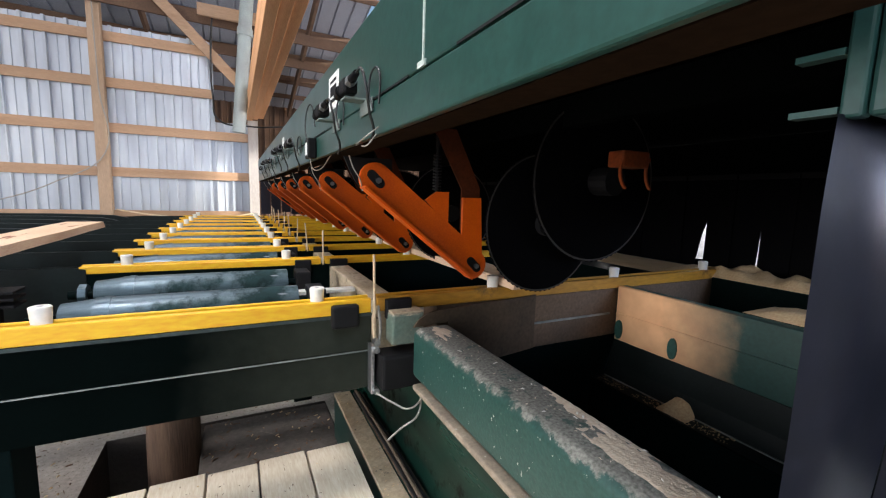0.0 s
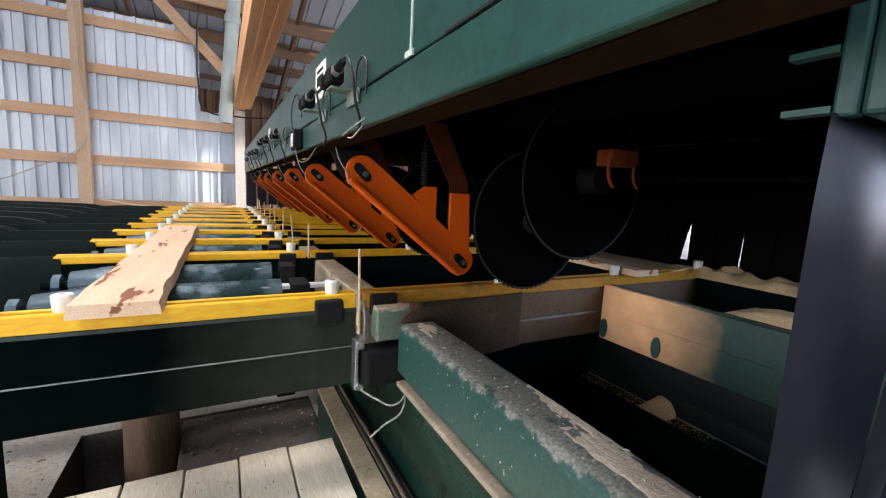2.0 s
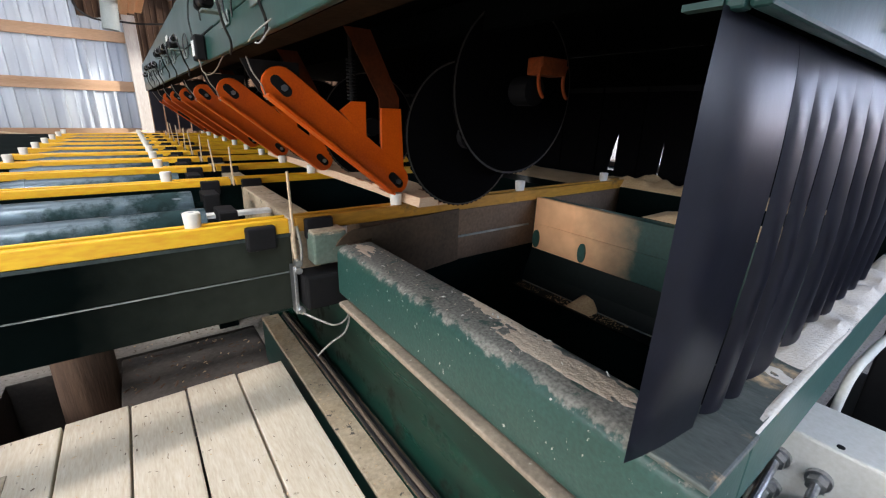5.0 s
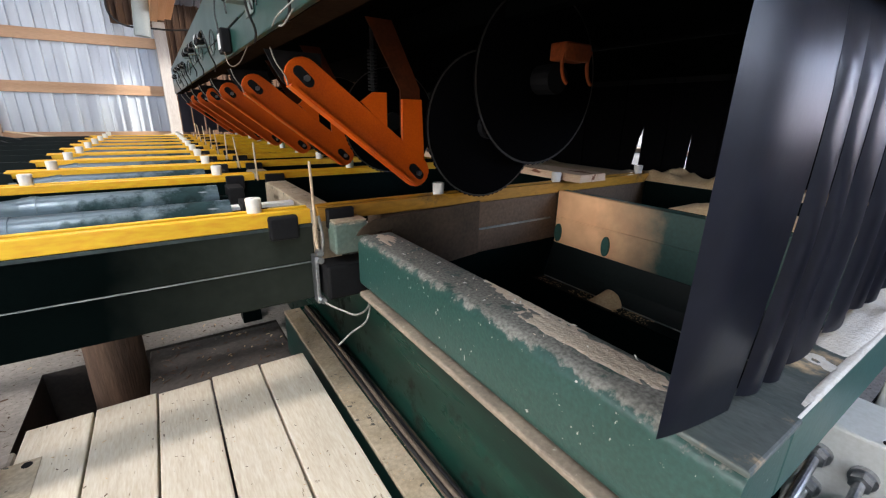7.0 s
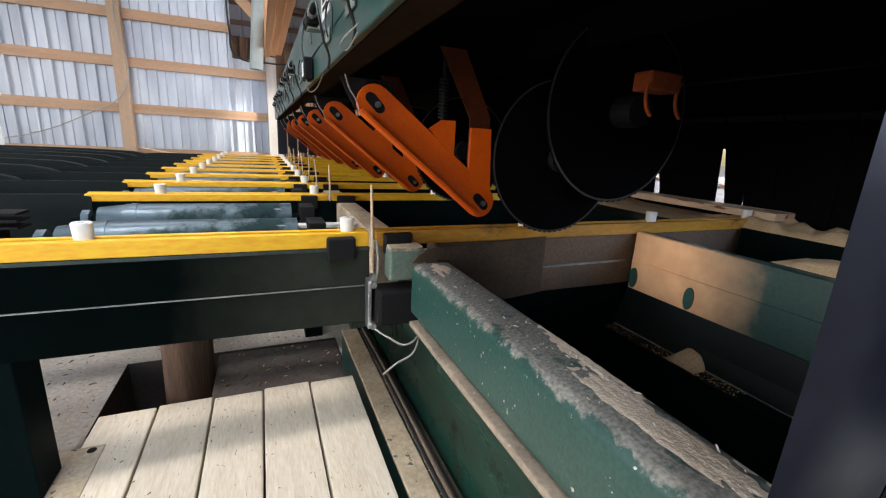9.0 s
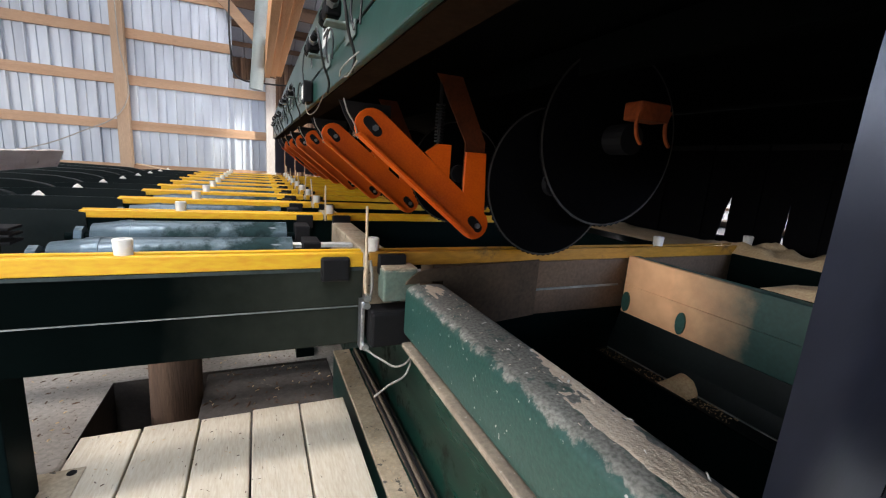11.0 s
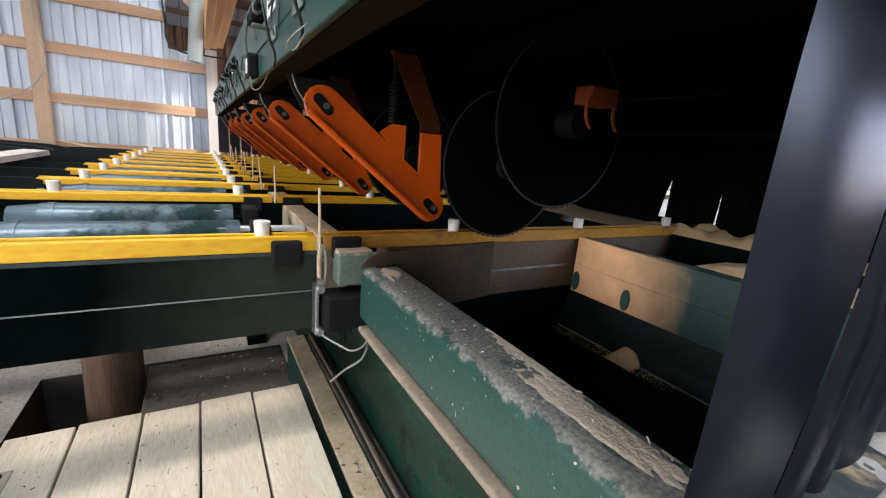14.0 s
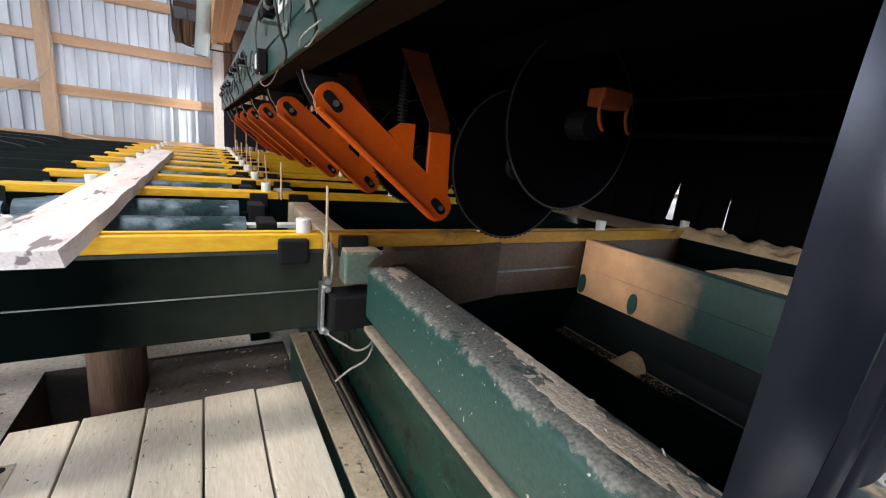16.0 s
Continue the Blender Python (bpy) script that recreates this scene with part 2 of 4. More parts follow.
WHITE = material("white_paint", (0.78, 0.78, 0.74), 0.45, 0, (0.7, 0.7, 0.62), 6, 0.5)
DOWEL = material("pale_dowel", (0.72, 0.55, 0.36), 0.6)
# Sawdust film; its bright orange also carries the warm light on the plate.
DUSTED_LIT = material("dusted_lit_green_plate", (0.012, 0.04, 0.034), 0.5, 0, (0.018, 0.055, 0.047), 5, 0.6, 0.08, 90, (0.95, 0.53, 0.28), 0.5, dust_scale=3.2)


def tone_along(m, y_mid, width, axis=1):
    """Blends the dust colour in along an axis, stronger towards the far end, with a ragged edge."""
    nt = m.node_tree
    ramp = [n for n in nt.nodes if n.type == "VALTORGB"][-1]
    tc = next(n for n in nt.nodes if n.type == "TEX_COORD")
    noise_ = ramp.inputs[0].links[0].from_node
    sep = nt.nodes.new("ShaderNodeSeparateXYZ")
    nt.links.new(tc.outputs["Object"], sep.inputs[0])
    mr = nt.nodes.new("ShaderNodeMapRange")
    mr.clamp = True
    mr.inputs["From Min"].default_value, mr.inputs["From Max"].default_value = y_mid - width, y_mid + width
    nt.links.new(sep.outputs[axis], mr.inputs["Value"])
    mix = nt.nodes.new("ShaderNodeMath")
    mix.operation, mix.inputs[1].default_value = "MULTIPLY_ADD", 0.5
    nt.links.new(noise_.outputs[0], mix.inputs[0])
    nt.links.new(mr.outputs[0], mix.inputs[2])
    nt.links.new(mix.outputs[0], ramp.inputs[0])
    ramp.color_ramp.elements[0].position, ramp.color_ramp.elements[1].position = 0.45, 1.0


tone_along(DUSTED_LIT, 1.12, 0.22)
tone_along(FRONT, 0.25, 0.3, 0)
# Near-black colour stands in for the unlit inside of the hood.
HOOD = material("hood_inside_shade", (0.004, 0.005, 0.005), 0.9, 0, None, 5, 0.5, spec=0.01)
PALESEAM = material("pale_weld_seam", (0.55, 0.6, 0.55), 0.5, 0, (0.2, 0.3, 0.26), 40, 0.9, 0.2, 120)
# Rust brown, darkened further for the shade below the beam.
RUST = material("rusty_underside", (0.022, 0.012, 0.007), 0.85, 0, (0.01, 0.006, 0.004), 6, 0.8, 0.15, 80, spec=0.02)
SEAM = material("chipped_weld", (0.36, 0.36, 0.33), 0.6, 0, (0.05, 0.08, 0.075), 9, 1.0, 0.1, 60)
CHANNEL = material("worn_channel_paint", (0.017, 0.062, 0.05), 0.4, 0, (0.027, 0.08, 0.068), 5, 0.7, 0.15, 150, (0.235, 0.235, 0.205), 0.1, dust_scale=34, topdust=0.3, chip=(0.5, 0.48, 0.43), chip_scale=85, chip_amount=0.035)
FILM = material("dust_filmed_beam", (0.17, 0.11, 0.068), 0.75, 0, (0.06, 0.05, 0.04), 4, 0.8, 0.1, 90, (0.45, 0.3, 0.18), 0.16, spec=0.2)
INFEED = material("black_green_plate", (0.003, 0.006, 0.006), 0.5, 0, (0.006, 0.012, 0.012), 5, 0.7, 0.06, 90, SAW, 0.04, spec=0.2)
GUARDGREY = material("rubbed_grey_edge", (0.05, 0.065, 0.06), 0.5, 0, (0.02, 0.03, 0.028), 12, 0.9, 0.05, 90, spec=0.2)
GUARD = material("dusty_dark_guard", (0.11, 0.075, 0.048), 0.75, 0, (0.04, 0.034, 0.027), 5, 0.8, 0.1, 90, (0.25, 0.17, 0.1), 0.06, spec=0.2)
# Orange copies darkened for shade: the saw uprights and the hood bracket.
SHADED_ORANGE = material("shaded_orange", (0.1, 0.022, 0.006), 0.65, 0, (0.04, 0.014, 0.007), 12, 0.9, 0.1, 120, spec=0.15)
DIM_ORANGE = material("dim_orange", (0.3, 0.06, 0.012), 0.6, 0, (0.16, 0.04, 0.015), 12, 0.9, 0.1, 120, spec=0.2)
ENDGREEN = material("end_plate_paint", (0.012, 0.04, 0.036), 0.4, 0, (0.018, 0.055, 0.05), 4, 0.8, 0.06, 80, (0.2, 0.2, 0.18), 0.05, spec=0.25)
WEBGREEN = material("greasy_green_web", (0.01, 0.052, 0.036), 0.3, 0, (0.002, 0.006, 0.005), 3, 1.0, 0.05, 60, (0.016, 0.012, 0.008), 0.36, dust_scale=4, stretch=(1, 0.5, 4), spec=0.16, chip=(0.3, 0.25, 0.17), chip_scale=90, chip_amount=0.02)
FLANGE = material("dust_caked_flange", (0.36, 0.29, 0.21), 0.85, 0, (0.2, 0.16, 0.12), 14, 0.9, 0.4, 120, (0.06, 0.09, 0.075), 0.12, dust_scale=20, chip=(0.5, 0.45, 0.36), chip_scale=60, chip_amount=0.03)
BLOCK = material("dust_veiled_block", (0.09, 0.15, 0.12), 0.6, 0, (0.2, 0.2, 0.16), 9, 0.9, 0.1, 90, (0.42, 0.36, 0.27), 0.3, dust_scale=22, topdust=0.2)
LIGHTBOX = material("label_white", (0.85, 0.85, 0.82), 0.4)


# ---- building helpers ----
def box(bm, x0, x1, y0, y1, z0, z1, bevel=0.0):
    r = bmesh.ops.create_cube(bm, size=1.0, matrix=Matrix.LocRotScale(((x0 + x1) / 2, (y0 + y1) / 2, (z0 + z1) / 2), None, (x1 - x0, y1 - y0, z1 - z0)))
    if bevel:
        edges = list({e for v in r["verts"] for e in v.link_edges})
        bmesh.ops.bevel(bm, geom=edges, offset=bevel, segments=2, affect="EDGES", profile=0.5)
    return bm


def rod(bm, a, b, r, seg=16, r2=None):
    a, b = Vector(a), Vector(b)
    m = Matrix.Translation((a + b) / 2) @ (b - a).to_track_quat("Z", "Y").to_matrix().to_4x4()
    bmesh.ops.create_cone(bm, cap_ends=True, segments=seg, radius1=r, radius2=r if r2 is None else r2, depth=(b - a).length, matrix=m)
    return bm


def prism(bm, outline, y0, y1, bevel=0.0):
    """An outline in x and z, pulled from y0 to y1."""
    verts = [bm.verts.new((x, y0, z)) for x, z in outline]
    face = bm.faces.new(verts)
    r = bmesh.ops.extrude_face_region(bm, geom=[face])
    moved = [v for v in r["geom"] if isinstance(v, bmesh.types.BMVert)]
    bmesh.ops.translate(bm, verts=moved, vec=(0, y1 - y0, 0))
    if bevel:
        edges = [e for e in bm.edges if abs(e.verts[0].co.y - e.verts[1].co.y) < 1e-6 and (e.verts[0] in verts or e.verts[0] in moved)]
        bmesh.ops.bevel(bm, geom=edges, offset=bevel, segments=2, affect="EDGES", profile=0.5)
    bmesh.ops.recalc_face_normals(bm, faces=bm.faces)
    return bm


def plank_between(bm, a, b, w, t, up=(0, 0, 1)):
    """A straight board from a to b, w high along up, t thick."""
    a, b = Vector(a), Vector(b)
    d = (b - a).normalized()
    side = d.cross(Vector(up)).normalized()
    top = side.cross(d)
    m = Matrix((side, d, top)).transposed().to_4x4()
    m.translation = (a + b) / 2
    bmesh.ops.create_cube(bm, size=1.0, matrix=m @ Matrix.Diagonal((t, (b - a).length, w, 1)))
    return bm


def part(name, bm, mat, parent=None, label="", smooth=False):
    me = bpy.data.meshes.new(name)
    bm.normal_update()
    bm.to_mesh(me)
    bm.free()
    me.materials.append(mat)
    if smooth:
        for p in me.polygons:
            p.use_smooth = True
        me.set_sharp_from_angle(angle=radians(40))
    ob = new(name, me)
    if parent:
        ob.parent = parent
    if label:
        ob["label"] = label
    return ob


def thing(name, label, category, group="", kind="", at=(0, 0, 0)):
    ob = tagged(new(name), label, category, group, kind)
    ob.location = at
    return ob


def B():
    return bmesh.new()


def cable(name, points, r, mat, parent=None, label=""):
    cu = bpy.data.curves.new(name, "CURVE")
    cu.dimensions, cu.bevel_depth, cu.bevel_resolution, cu.resolution_u = "3D", r, 2, 6
    sp = cu.splines.new("BEZIER")
    sp.bezier_points.add(len(points) - 1)
    for p, c in zip(sp.bezier_points, points):
        p.co, p.handle_left_type, p.handle_right_type = c, "AUTO", "AUTO"
    cu.materials.append(mat)
    deps = new("tmp", cu)
    me = bpy.data.meshes.new_from_object(deps.evaluated_get(bpy.context.evaluated_depsgraph_get()))
    bpy.data.objects.remove(deps)
    me.name = name
    ob = new(name, me)
    if parent:
        ob.parent = parent
    if label:
        ob["label"] = label
    return ob


D = 0.823                                   # top of the chain rails
RAILS = [1.437, 2.19, 2.63, 3.05, 3.44, 3.84, 4.24, 4.64, 5.04, 5.42]
PITCH, SPEED, PHASE = 0.547, 0.3136, -0.158  # the lugs on the chains

# ---- the barn ----
def structure(name, bm, mat, label, category="wall"):
    return tagged(part(name, bm, mat), label, category, kind="structure")


bm = B()
S = 60.0
for x0, x1, y0, y1 in [(-S, -0.33, -S, S), (0.6, S, -S, S), (-0.33, 0.6, -S, 0.9), (-0.33, 0.6, 2.5, S)]:
    vs = [bm.verts.new(c) for c in ((x0, y0, 0), (x1, y0, 0), (x1, y1, 0), (x0, y1, 0))]
    bm.faces.new(vs)
structure("ground", bm, GROUND, "dusty grey concrete floor strewn with bark crumbs", "floor")
trench = tagged(new("floor_trench"), "dark dirt trench in the concrete floor", "trench", kind="structure")
for nm, bx in (("bottom", (-0.36, 0.63, 0.87, 2.53, -0.42, -0.38)), ("side", (-0.36, -0.331, 0.87, 2.53, -0.38, -0.004)), ("side", (0.601, 0.63, 0.87, 2.53, -0.38, -0.004)),
               ("end", (-0.33, 0.6, 0.87, 0.899, -0.38, -0.004)), ("end", (-0.33, 0.6, 2.501, 2.53, -0.38, -0.004))):
    part(nm, box(B(), *bx), PITDIRT, trench)
# Dark strip drawn for the shaded floor right of the log.
part("shade_strip", box(B(), 0.04, 0.6005, 0.9, 2.5005, -0.37, -0.012, 0.006), FLOOR_SHADE, trench, "darker floor strip for the deck's shadow, strewn with bark")


def ribbed(bm, x0, x1, y, z0, z1, step=0.229):
    """Vertical ribbed sheet with its ribs towards -y."""
    n = int((x1 - x0) / step) + 1
    prof = []
    for i in range(n + 1):
        x = x0 + i * step
        prof += [(x - 0.021, 0), (x - 0.015, -0.048), (x + 0.015, -0.048), (x + 0.021, 0)]
        prof += [(x + step * 0.46, 0), (x + step * 0.48, -0.014), (x + step * 0.52, -0.014), (x + step * 0.54, 0)]
    prof = [(min(max(x, x0), x1), d) for x, d in prof]
    rows = [[bm.verts.new((x, y + d, z)) for x, d in prof] for z in (z0, z1)]
    for a, b, c, d in zip(rows[0], rows[0][1:], rows[1][1:], rows[1]):
        if (a.co - b.co).length > 1e-5:
            bm.faces.new((a, b, c, d))
    return bm


wall_n = tagged(new("wall_north"), "bright galvanised ribbed metal siding of the barn", "wall", kind="structure")
x = -7.0 + 0.0
while x < 0.5:
    x2 = min(x + 0.916, 0.52)
    if x < -0.05 < x2:
        x2 = -0.05
    b = ribbed(B(), x, x2 - 0.002, 7.79 - 0.002 * (int(x * 10) % 2), 0, 3.27 if x2 <= -0.05 else 2.12)
    part("sheet", b, GALV, wall_n)
    x = x2
GIRTS = [0.765, 1.37, 1.975, 2.58, 3.185]
for i, z in enumerate(GIRTS):
    for x0, x1 in ((-7.0, -1.49), (-1.35, 0.46 if z < 2.2 else -0.06)):
        b = B()
        box(b, x0, x1, 7.725, 7.763, z - 0.13, z, 0.003)
        tagged(part("girt", b, WOOD), "pale sawn wooden girt nailed across the siding", "girt", "wall girts")
for x in (-1.49, -5.2):
    b = B()
    box(b, x, x + 0.14, 7.63, 7.765, 0, 4.2, 0.004)
    tagged(part("post", b, WOOD_Z), "square sawn wooden barn post against the siding", "post", "wall posts")
b = B()
box(b, 0.4, 0.54, 7.6, 7.76, 0, 2.17, 0.004)
tagged(part("post", b, WOOD_GREY), "wooden corner post under the long roof beam", "post", "wall posts")
# the built-up beam overhead
beam = thing("roof_beam", "built-up beam of sawn planks running the length of the barn", "beam")
for i in range(3):
    b = B()
    box(b, 0.39 + i * 0.08, 0.465 + i * 0.08, -0.5, 7.6, 2.17 + 0.02 * i, 2.48 + 0.02 * i, 0.004)
    part("plank", b, WOOD_Y, beam)
b = B()
plank_between(b, (-1.1, 7.45, 4.08), (0.42, 7.45, 2.53), 0.14, 0.045)
tagged(part("brace", b, WOOD), "diagonal wooden brace from post to roof beam", "brace")
b = B()
plank_between(b, (-0.2, 7.3, 3.55), (0.8, 7.3, 3.55), 0.16, 0.045)
tagged(part("tie_board", b, WOOD), "short sawn tie board under the rafters", "board")
# pale duct pipe
pipe = thing("pipe", "pale weathered vertical pipe beside the corner post", "pipe")
part("tube", rod(B(), (0.27, 7.0, 1.9), (0.49, 7.0, 4.6), 0.085, 24), PVC, pipe, smooth=True)
for z in (3.2, 3.9):
    part("collar", rod(B(), (0.27 + (z - 1.9) * 0.0815, 7.0, z), (0.278 + (z - 1.9) * 0.0815, 7.0, z + 0.1), 0.1, 24), PVC, pipe, smooth=True)
# far bay behind the corner and the roof
bm = B()
ribbed(bm, -0.5, 8.0, 11.5, 0, 3.2)
# Dark colour put on this wall in place of the bay's shade.
structure("wall_far_bay", bm, WOOD_DARK, "wall of the bay behind, coloured dark for its shade")
bm = B()
box(bm, -7.1, -7.0, -6, -1.6, 0, 5.5)
box(bm, -7.1, -7.0, 4.4, 11.6, 0, 5.5)
box(bm, -7.1, -7.0, -1.6, 4.4, 4.3, 5.5)
box(bm, -7.1, -7.0, -1.6, 4.4, 0, 0.85)
structure("wall_west", bm, GALV, "metal-clad barn wall with an open bay")
# Unseen south and east walls, kept dark and cut to shape the light.
bm = B()
box(bm, -7.1, -5.0, -5.1, -5.0, 0, 5.5)
box(bm, -1.9, 2.1, -5.1, -5.0, 0, 5.5)
box(bm, 5.1, 8.0, -5.1, -5.0, 0, 5.5)
box(bm, 2.1, 5.1, -5.1, -5.0, 3.5, 5.5)
box(bm, 2.1, 5.1, -5.1, -5.0, 0, 1.5)
box(bm, -5.0, -1.9, -5.1, -5.0, 4.0, 5.5)
structure("wall_south", bm, WOOD_DARK, "unseen dark barn wall with openings cut for the lamps")
bm = B()
box(bm, 8.0, 8.1, -0.3, 1.25, 0, 5.4)
box(bm, 8.0, 8.1, -5.1, -4.5, 0, 5.4)
box(bm, 8.0, 8.1, -4.5, -0.3, 2.2, 5.4)
box(bm, 8.0, 8.1, -4.5, -0.3, 0.0, 1.0)
box(bm, 8.0, 8.1, -4.5, -2.2, 1.0, 2.2)
box(bm, 8.0, 8.1, -0.5, -0.3, 1.0, 2.2)
box(bm, 8.0, 8.1, 8.0, 11.6, 0, 4.2)
box(bm, 8.0, 8.1, 1.25, 8.0, 4.4, 5.4)
structure("wall_east", bm, WOOD_DARK, "unseen dark barn wall whose opening shapes the sun patch")
bm = B()
def roof_z(y):
    return 3.1 + (11.6 - y) * 0.26 if y > 3.0 else 3.1 + 8.6 * 0.26 - (3.0 - y) * 0.26
for y0, y1 in ((5.6, 11.7), (3.0, 5.6), (-5.3, 3.0)):
    z0, z1 = roof_z(y0 if y0 >= 3 else y0), roof_z(y1)
    n = 62
    for i in range(n):
        x0 = -7.2 + i * 0.25
        if (y0 < 5.0 and -1.35 < x0 + 0.1 < -0.2) or (y0 >= 3.0 and 2.2 < x0 + 0.1 < 2.5):
            continue                    # open strips in the roof, the wide one added for light
        a = [(x0, 0), (x0 + 0.21, 0), (x0 + 0.22, 0.022), (x0 + 0.24, 0.022), (x0 + 0.25, 0)]
        for (xa, da), (xb, db) in zip(a, a[1:]):
            bm.faces.new([bm.verts.new(c) for c in ((xa, y0, z0 + da), (xb, y0, z0 + db), (xb, y1, z1 + db), (xa, y1, z1 + da))])
bmesh.ops.remove_doubles(bm, verts=bm.verts, dist=0.0005)
tagged(part("ceiling", bm, ROOF), "ribbed metal roof sheets seen from below", "roof", kind="structure")
for y in (10.8, 10.0, 9.2, 8.4, 7.3, 6.4, 5.5, 4.6):
    b = B()
    z = roof_z(y) - 0.05
    plank_between(b, (-7.0, y, z), (7.9, y, z), 0.09, 0.04)
    tagged(part("purlin", b, WOOD_DARK), "dark old wooden purlin under the roof sheets", "purlin", "purlins")
for x in (-3.4, -1.0, 1.4, 3.8):
    b = B()
    plank_between(b, (x, 11.4, roof_z(11.4) - 0.19), (x, 3.0, roof_z(3.0) - 0.19), 0.19, 0.045)
    tagged(part("rafter", b, WOOD_DARK), "dark old wooden rafter", "rafter", "rafters")
for y in (7.55, 8.9, 10.2):
    b = B()
    plank_between(b, (-3.2, y, 3.62), (3.8, y, 3.4), 0.16, 0.045)
    tagged(part("tie_beam", b, WOOD_DARK), "dark wooden truss tie beam", "beam", "tie beams")
# cables on the wall
cable_a = cable("wall_cable", [(-3.4, 7.6, 0.75), (-2.6, 7.6, 0.86), (-1.9, 7.58, 1.15), (-1.38, 7.6, 1.55), (-1.4, 7.6, 2.4), (-1.42, 7.6, 4.0)], 0.008, WIRE)
tagged(cable_a, "pale cable looping down the barn post", "cable")
cable_b = cable("wall_hose", [(-1.3, 7.6, 0.78), (-0.8, 7.58, 0.7), (-0.1, 7.58, 0.66), (0.45, 7.6, 0.74)], 0.011, DOWEL)
tagged(cable_b, "slack hose hanging along the lowest girt", "hose")
cable_c = cable("hanging_cable", [(-0.02, 7.4, 3.6), (-0.06, 7.4, 3.0), (-0.05, 7.4, 2.4), (0.0, 7.4, 2.12), (0.4, 7.3, 2.04), (0.9, 7.0, 2.04)], 0.012, CABLE)
tagged(cable_c, "black cable hanging from the rafters to the beam", "cable")

# ---- plank platform ----
XP = [-0.21, -0.057, 0.098, 0.247, 0.398, 0.553]
platform = thing("platform", "low walkway of cream-painted wooden planks beside the deck", "walkway")
for i in range(5):
    b = B()
    dy = (0.0, 0.006, -0.004, 0.005, -0.003)[i]
    box(b, XP[i] + 0.003, XP[i + 1] - 0.003, -0.7, 1.765 + dy, 0.166, 0.206, 0.004)
    part("plank", b, PLANK, platform)
for y in (-0.3, 0.5, 0.88):
    b = B()
    box(b, -0.36, 0.62, y, y + 0.04, 0.0, 0.165)
    part("joist", b, WOOD_DARK, platform)
b = B()
box(b, -0.6, -0.216, 1.2, 1.7, 0.0, 0.196, 0.01)
tagged(part("footing", b, GROUND), "low concrete footing under the deck leg", "footing")
# round log prop
bm = B()
rod(bm, (-0.06, 2.32, -0.38), (-0.05, 2.3, 0.62), 0.1, 14, 0.095)
log = thing("log_prop", "rough round log propping the deck from the trench", "log")
part("trunk", bm, BARK, log, smooth=True)
b = B()
box(b, -0.16, 0.05, 2.18, 2.42, 0.6, 0.64, 0.004)
part("cap_board", b, WOOD, log)

def scatter(name, n, area, z, size, mat, seed, label, keep=None):
    """Loose flakes lying flat, too many to count."""
    rnd = random.Random(seed)
    vs, fs = [], []
    while len(fs) < n * 2:
        x, y = rnd.uniform(area[0], area[1]), rnd.uniform(area[2], area[3])
        if keep and not keep(x, y):
            continue
        l, w, a = size * rnd.uniform(0.5, 1.6), size * rnd.uniform(0.15, 0.5), rnd.uniform(0, math.pi)
        c, s_ = math.cos(a), math.sin(a)
        k = len(vs)
        for dx, dy, dz in ((-l, -w, 0.001), (l, -w * 0.6, 0.002), (l * 0.8, w, 0.004), (-l * 0.7, w * 0.8, 0.003), (0, 0, 0.006)):
            vs.append((x + dx * c - dy * s_, y + dx * s_ + dy * c, z + dz * min(1, size / 0.008)))
        fs += [(k, k + 1, k + 4), (k + 1, k + 2, k + 4), (k + 2, k + 3, k + 4), (k + 3, k, k + 4)][:4]
    me = bpy.data.meshes.new(name)
    me.from_pydata(vs, [], fs)
    me.materials.append(mat)
    return tagged(new(name, me), label, "wood chips", kind="stuff")


off_trench = lambda x, y: not (-0.36 < x < 0.63 and 0.8 < y < 2.53)
scatter("bark_crumbs", 1500, (-1.6, 0.56, 1.75, 5.0), 0.0, 0.009, WOOD_DARK, 11, "dark bark crumbs on the concrete", off_trench)
scatter("wood_chips", 900, (-1.6, 0.56, 1.75, 5.0), 0.0, 0.008, SAWDUST, 12, "pale wood chips on the concrete", off_trench)
scatter("wood_chips", 240, (-0.2, 0.55, 0.6, 1.755), 0.206, 0.0035, BARK, 13, "small dark splinters on the planks")
scatter("wood_chips", 120, (-0.2, 0.55, 0.6, 1.755), 0.206, 0.004, SAWDUST, 14, "small pale splinters on the planks")
scatter("bark_crumbs", 260, (0.05, 0.59, 1.7, 2.49), -0.012, 0.011, WOOD_DARK, 18, "dark bark crumbs on the shaded floor strip")
scatter("wood_chips", 120, (0.05, 0.59, 1.7, 2.49), -0.012, 0.007, SAWDUST, 19, "pale chips on the shaded floor strip")
scatter("trench_litter", 300, (-0.32, 0.03, 0.95, 2.48), -0.38, 0.012, WOOD_DARK, 15, "bark litter on the trench floor")
scatter("sill_dust", 500, (0.58, 0.695, 0.3, 2.1), 0.207, 0.003, SAWDUST, 16, "sawdust crumbs along the sill")
scatter("channel_flecks", 130, (0.64, 0.712, 0.52, 1.3), 0.7532, 0.0022, CAKED, 17, "pale flecks on the worn channel")
scatter("channel_flecks", 26, (0.645, 0.712, 0.6, 1.25), 0.7532, 0.0045, NYLON, 27, "larger pale flecks on the worn channel")

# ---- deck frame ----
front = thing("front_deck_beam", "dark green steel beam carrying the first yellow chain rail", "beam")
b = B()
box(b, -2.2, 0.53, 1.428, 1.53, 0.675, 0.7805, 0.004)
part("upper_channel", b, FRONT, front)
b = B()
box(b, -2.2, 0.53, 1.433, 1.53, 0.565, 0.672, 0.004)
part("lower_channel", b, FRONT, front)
b = B()
box(b, -2.2, 0.53, 1.4275, 1.4375, 0.6722, 0.6748)
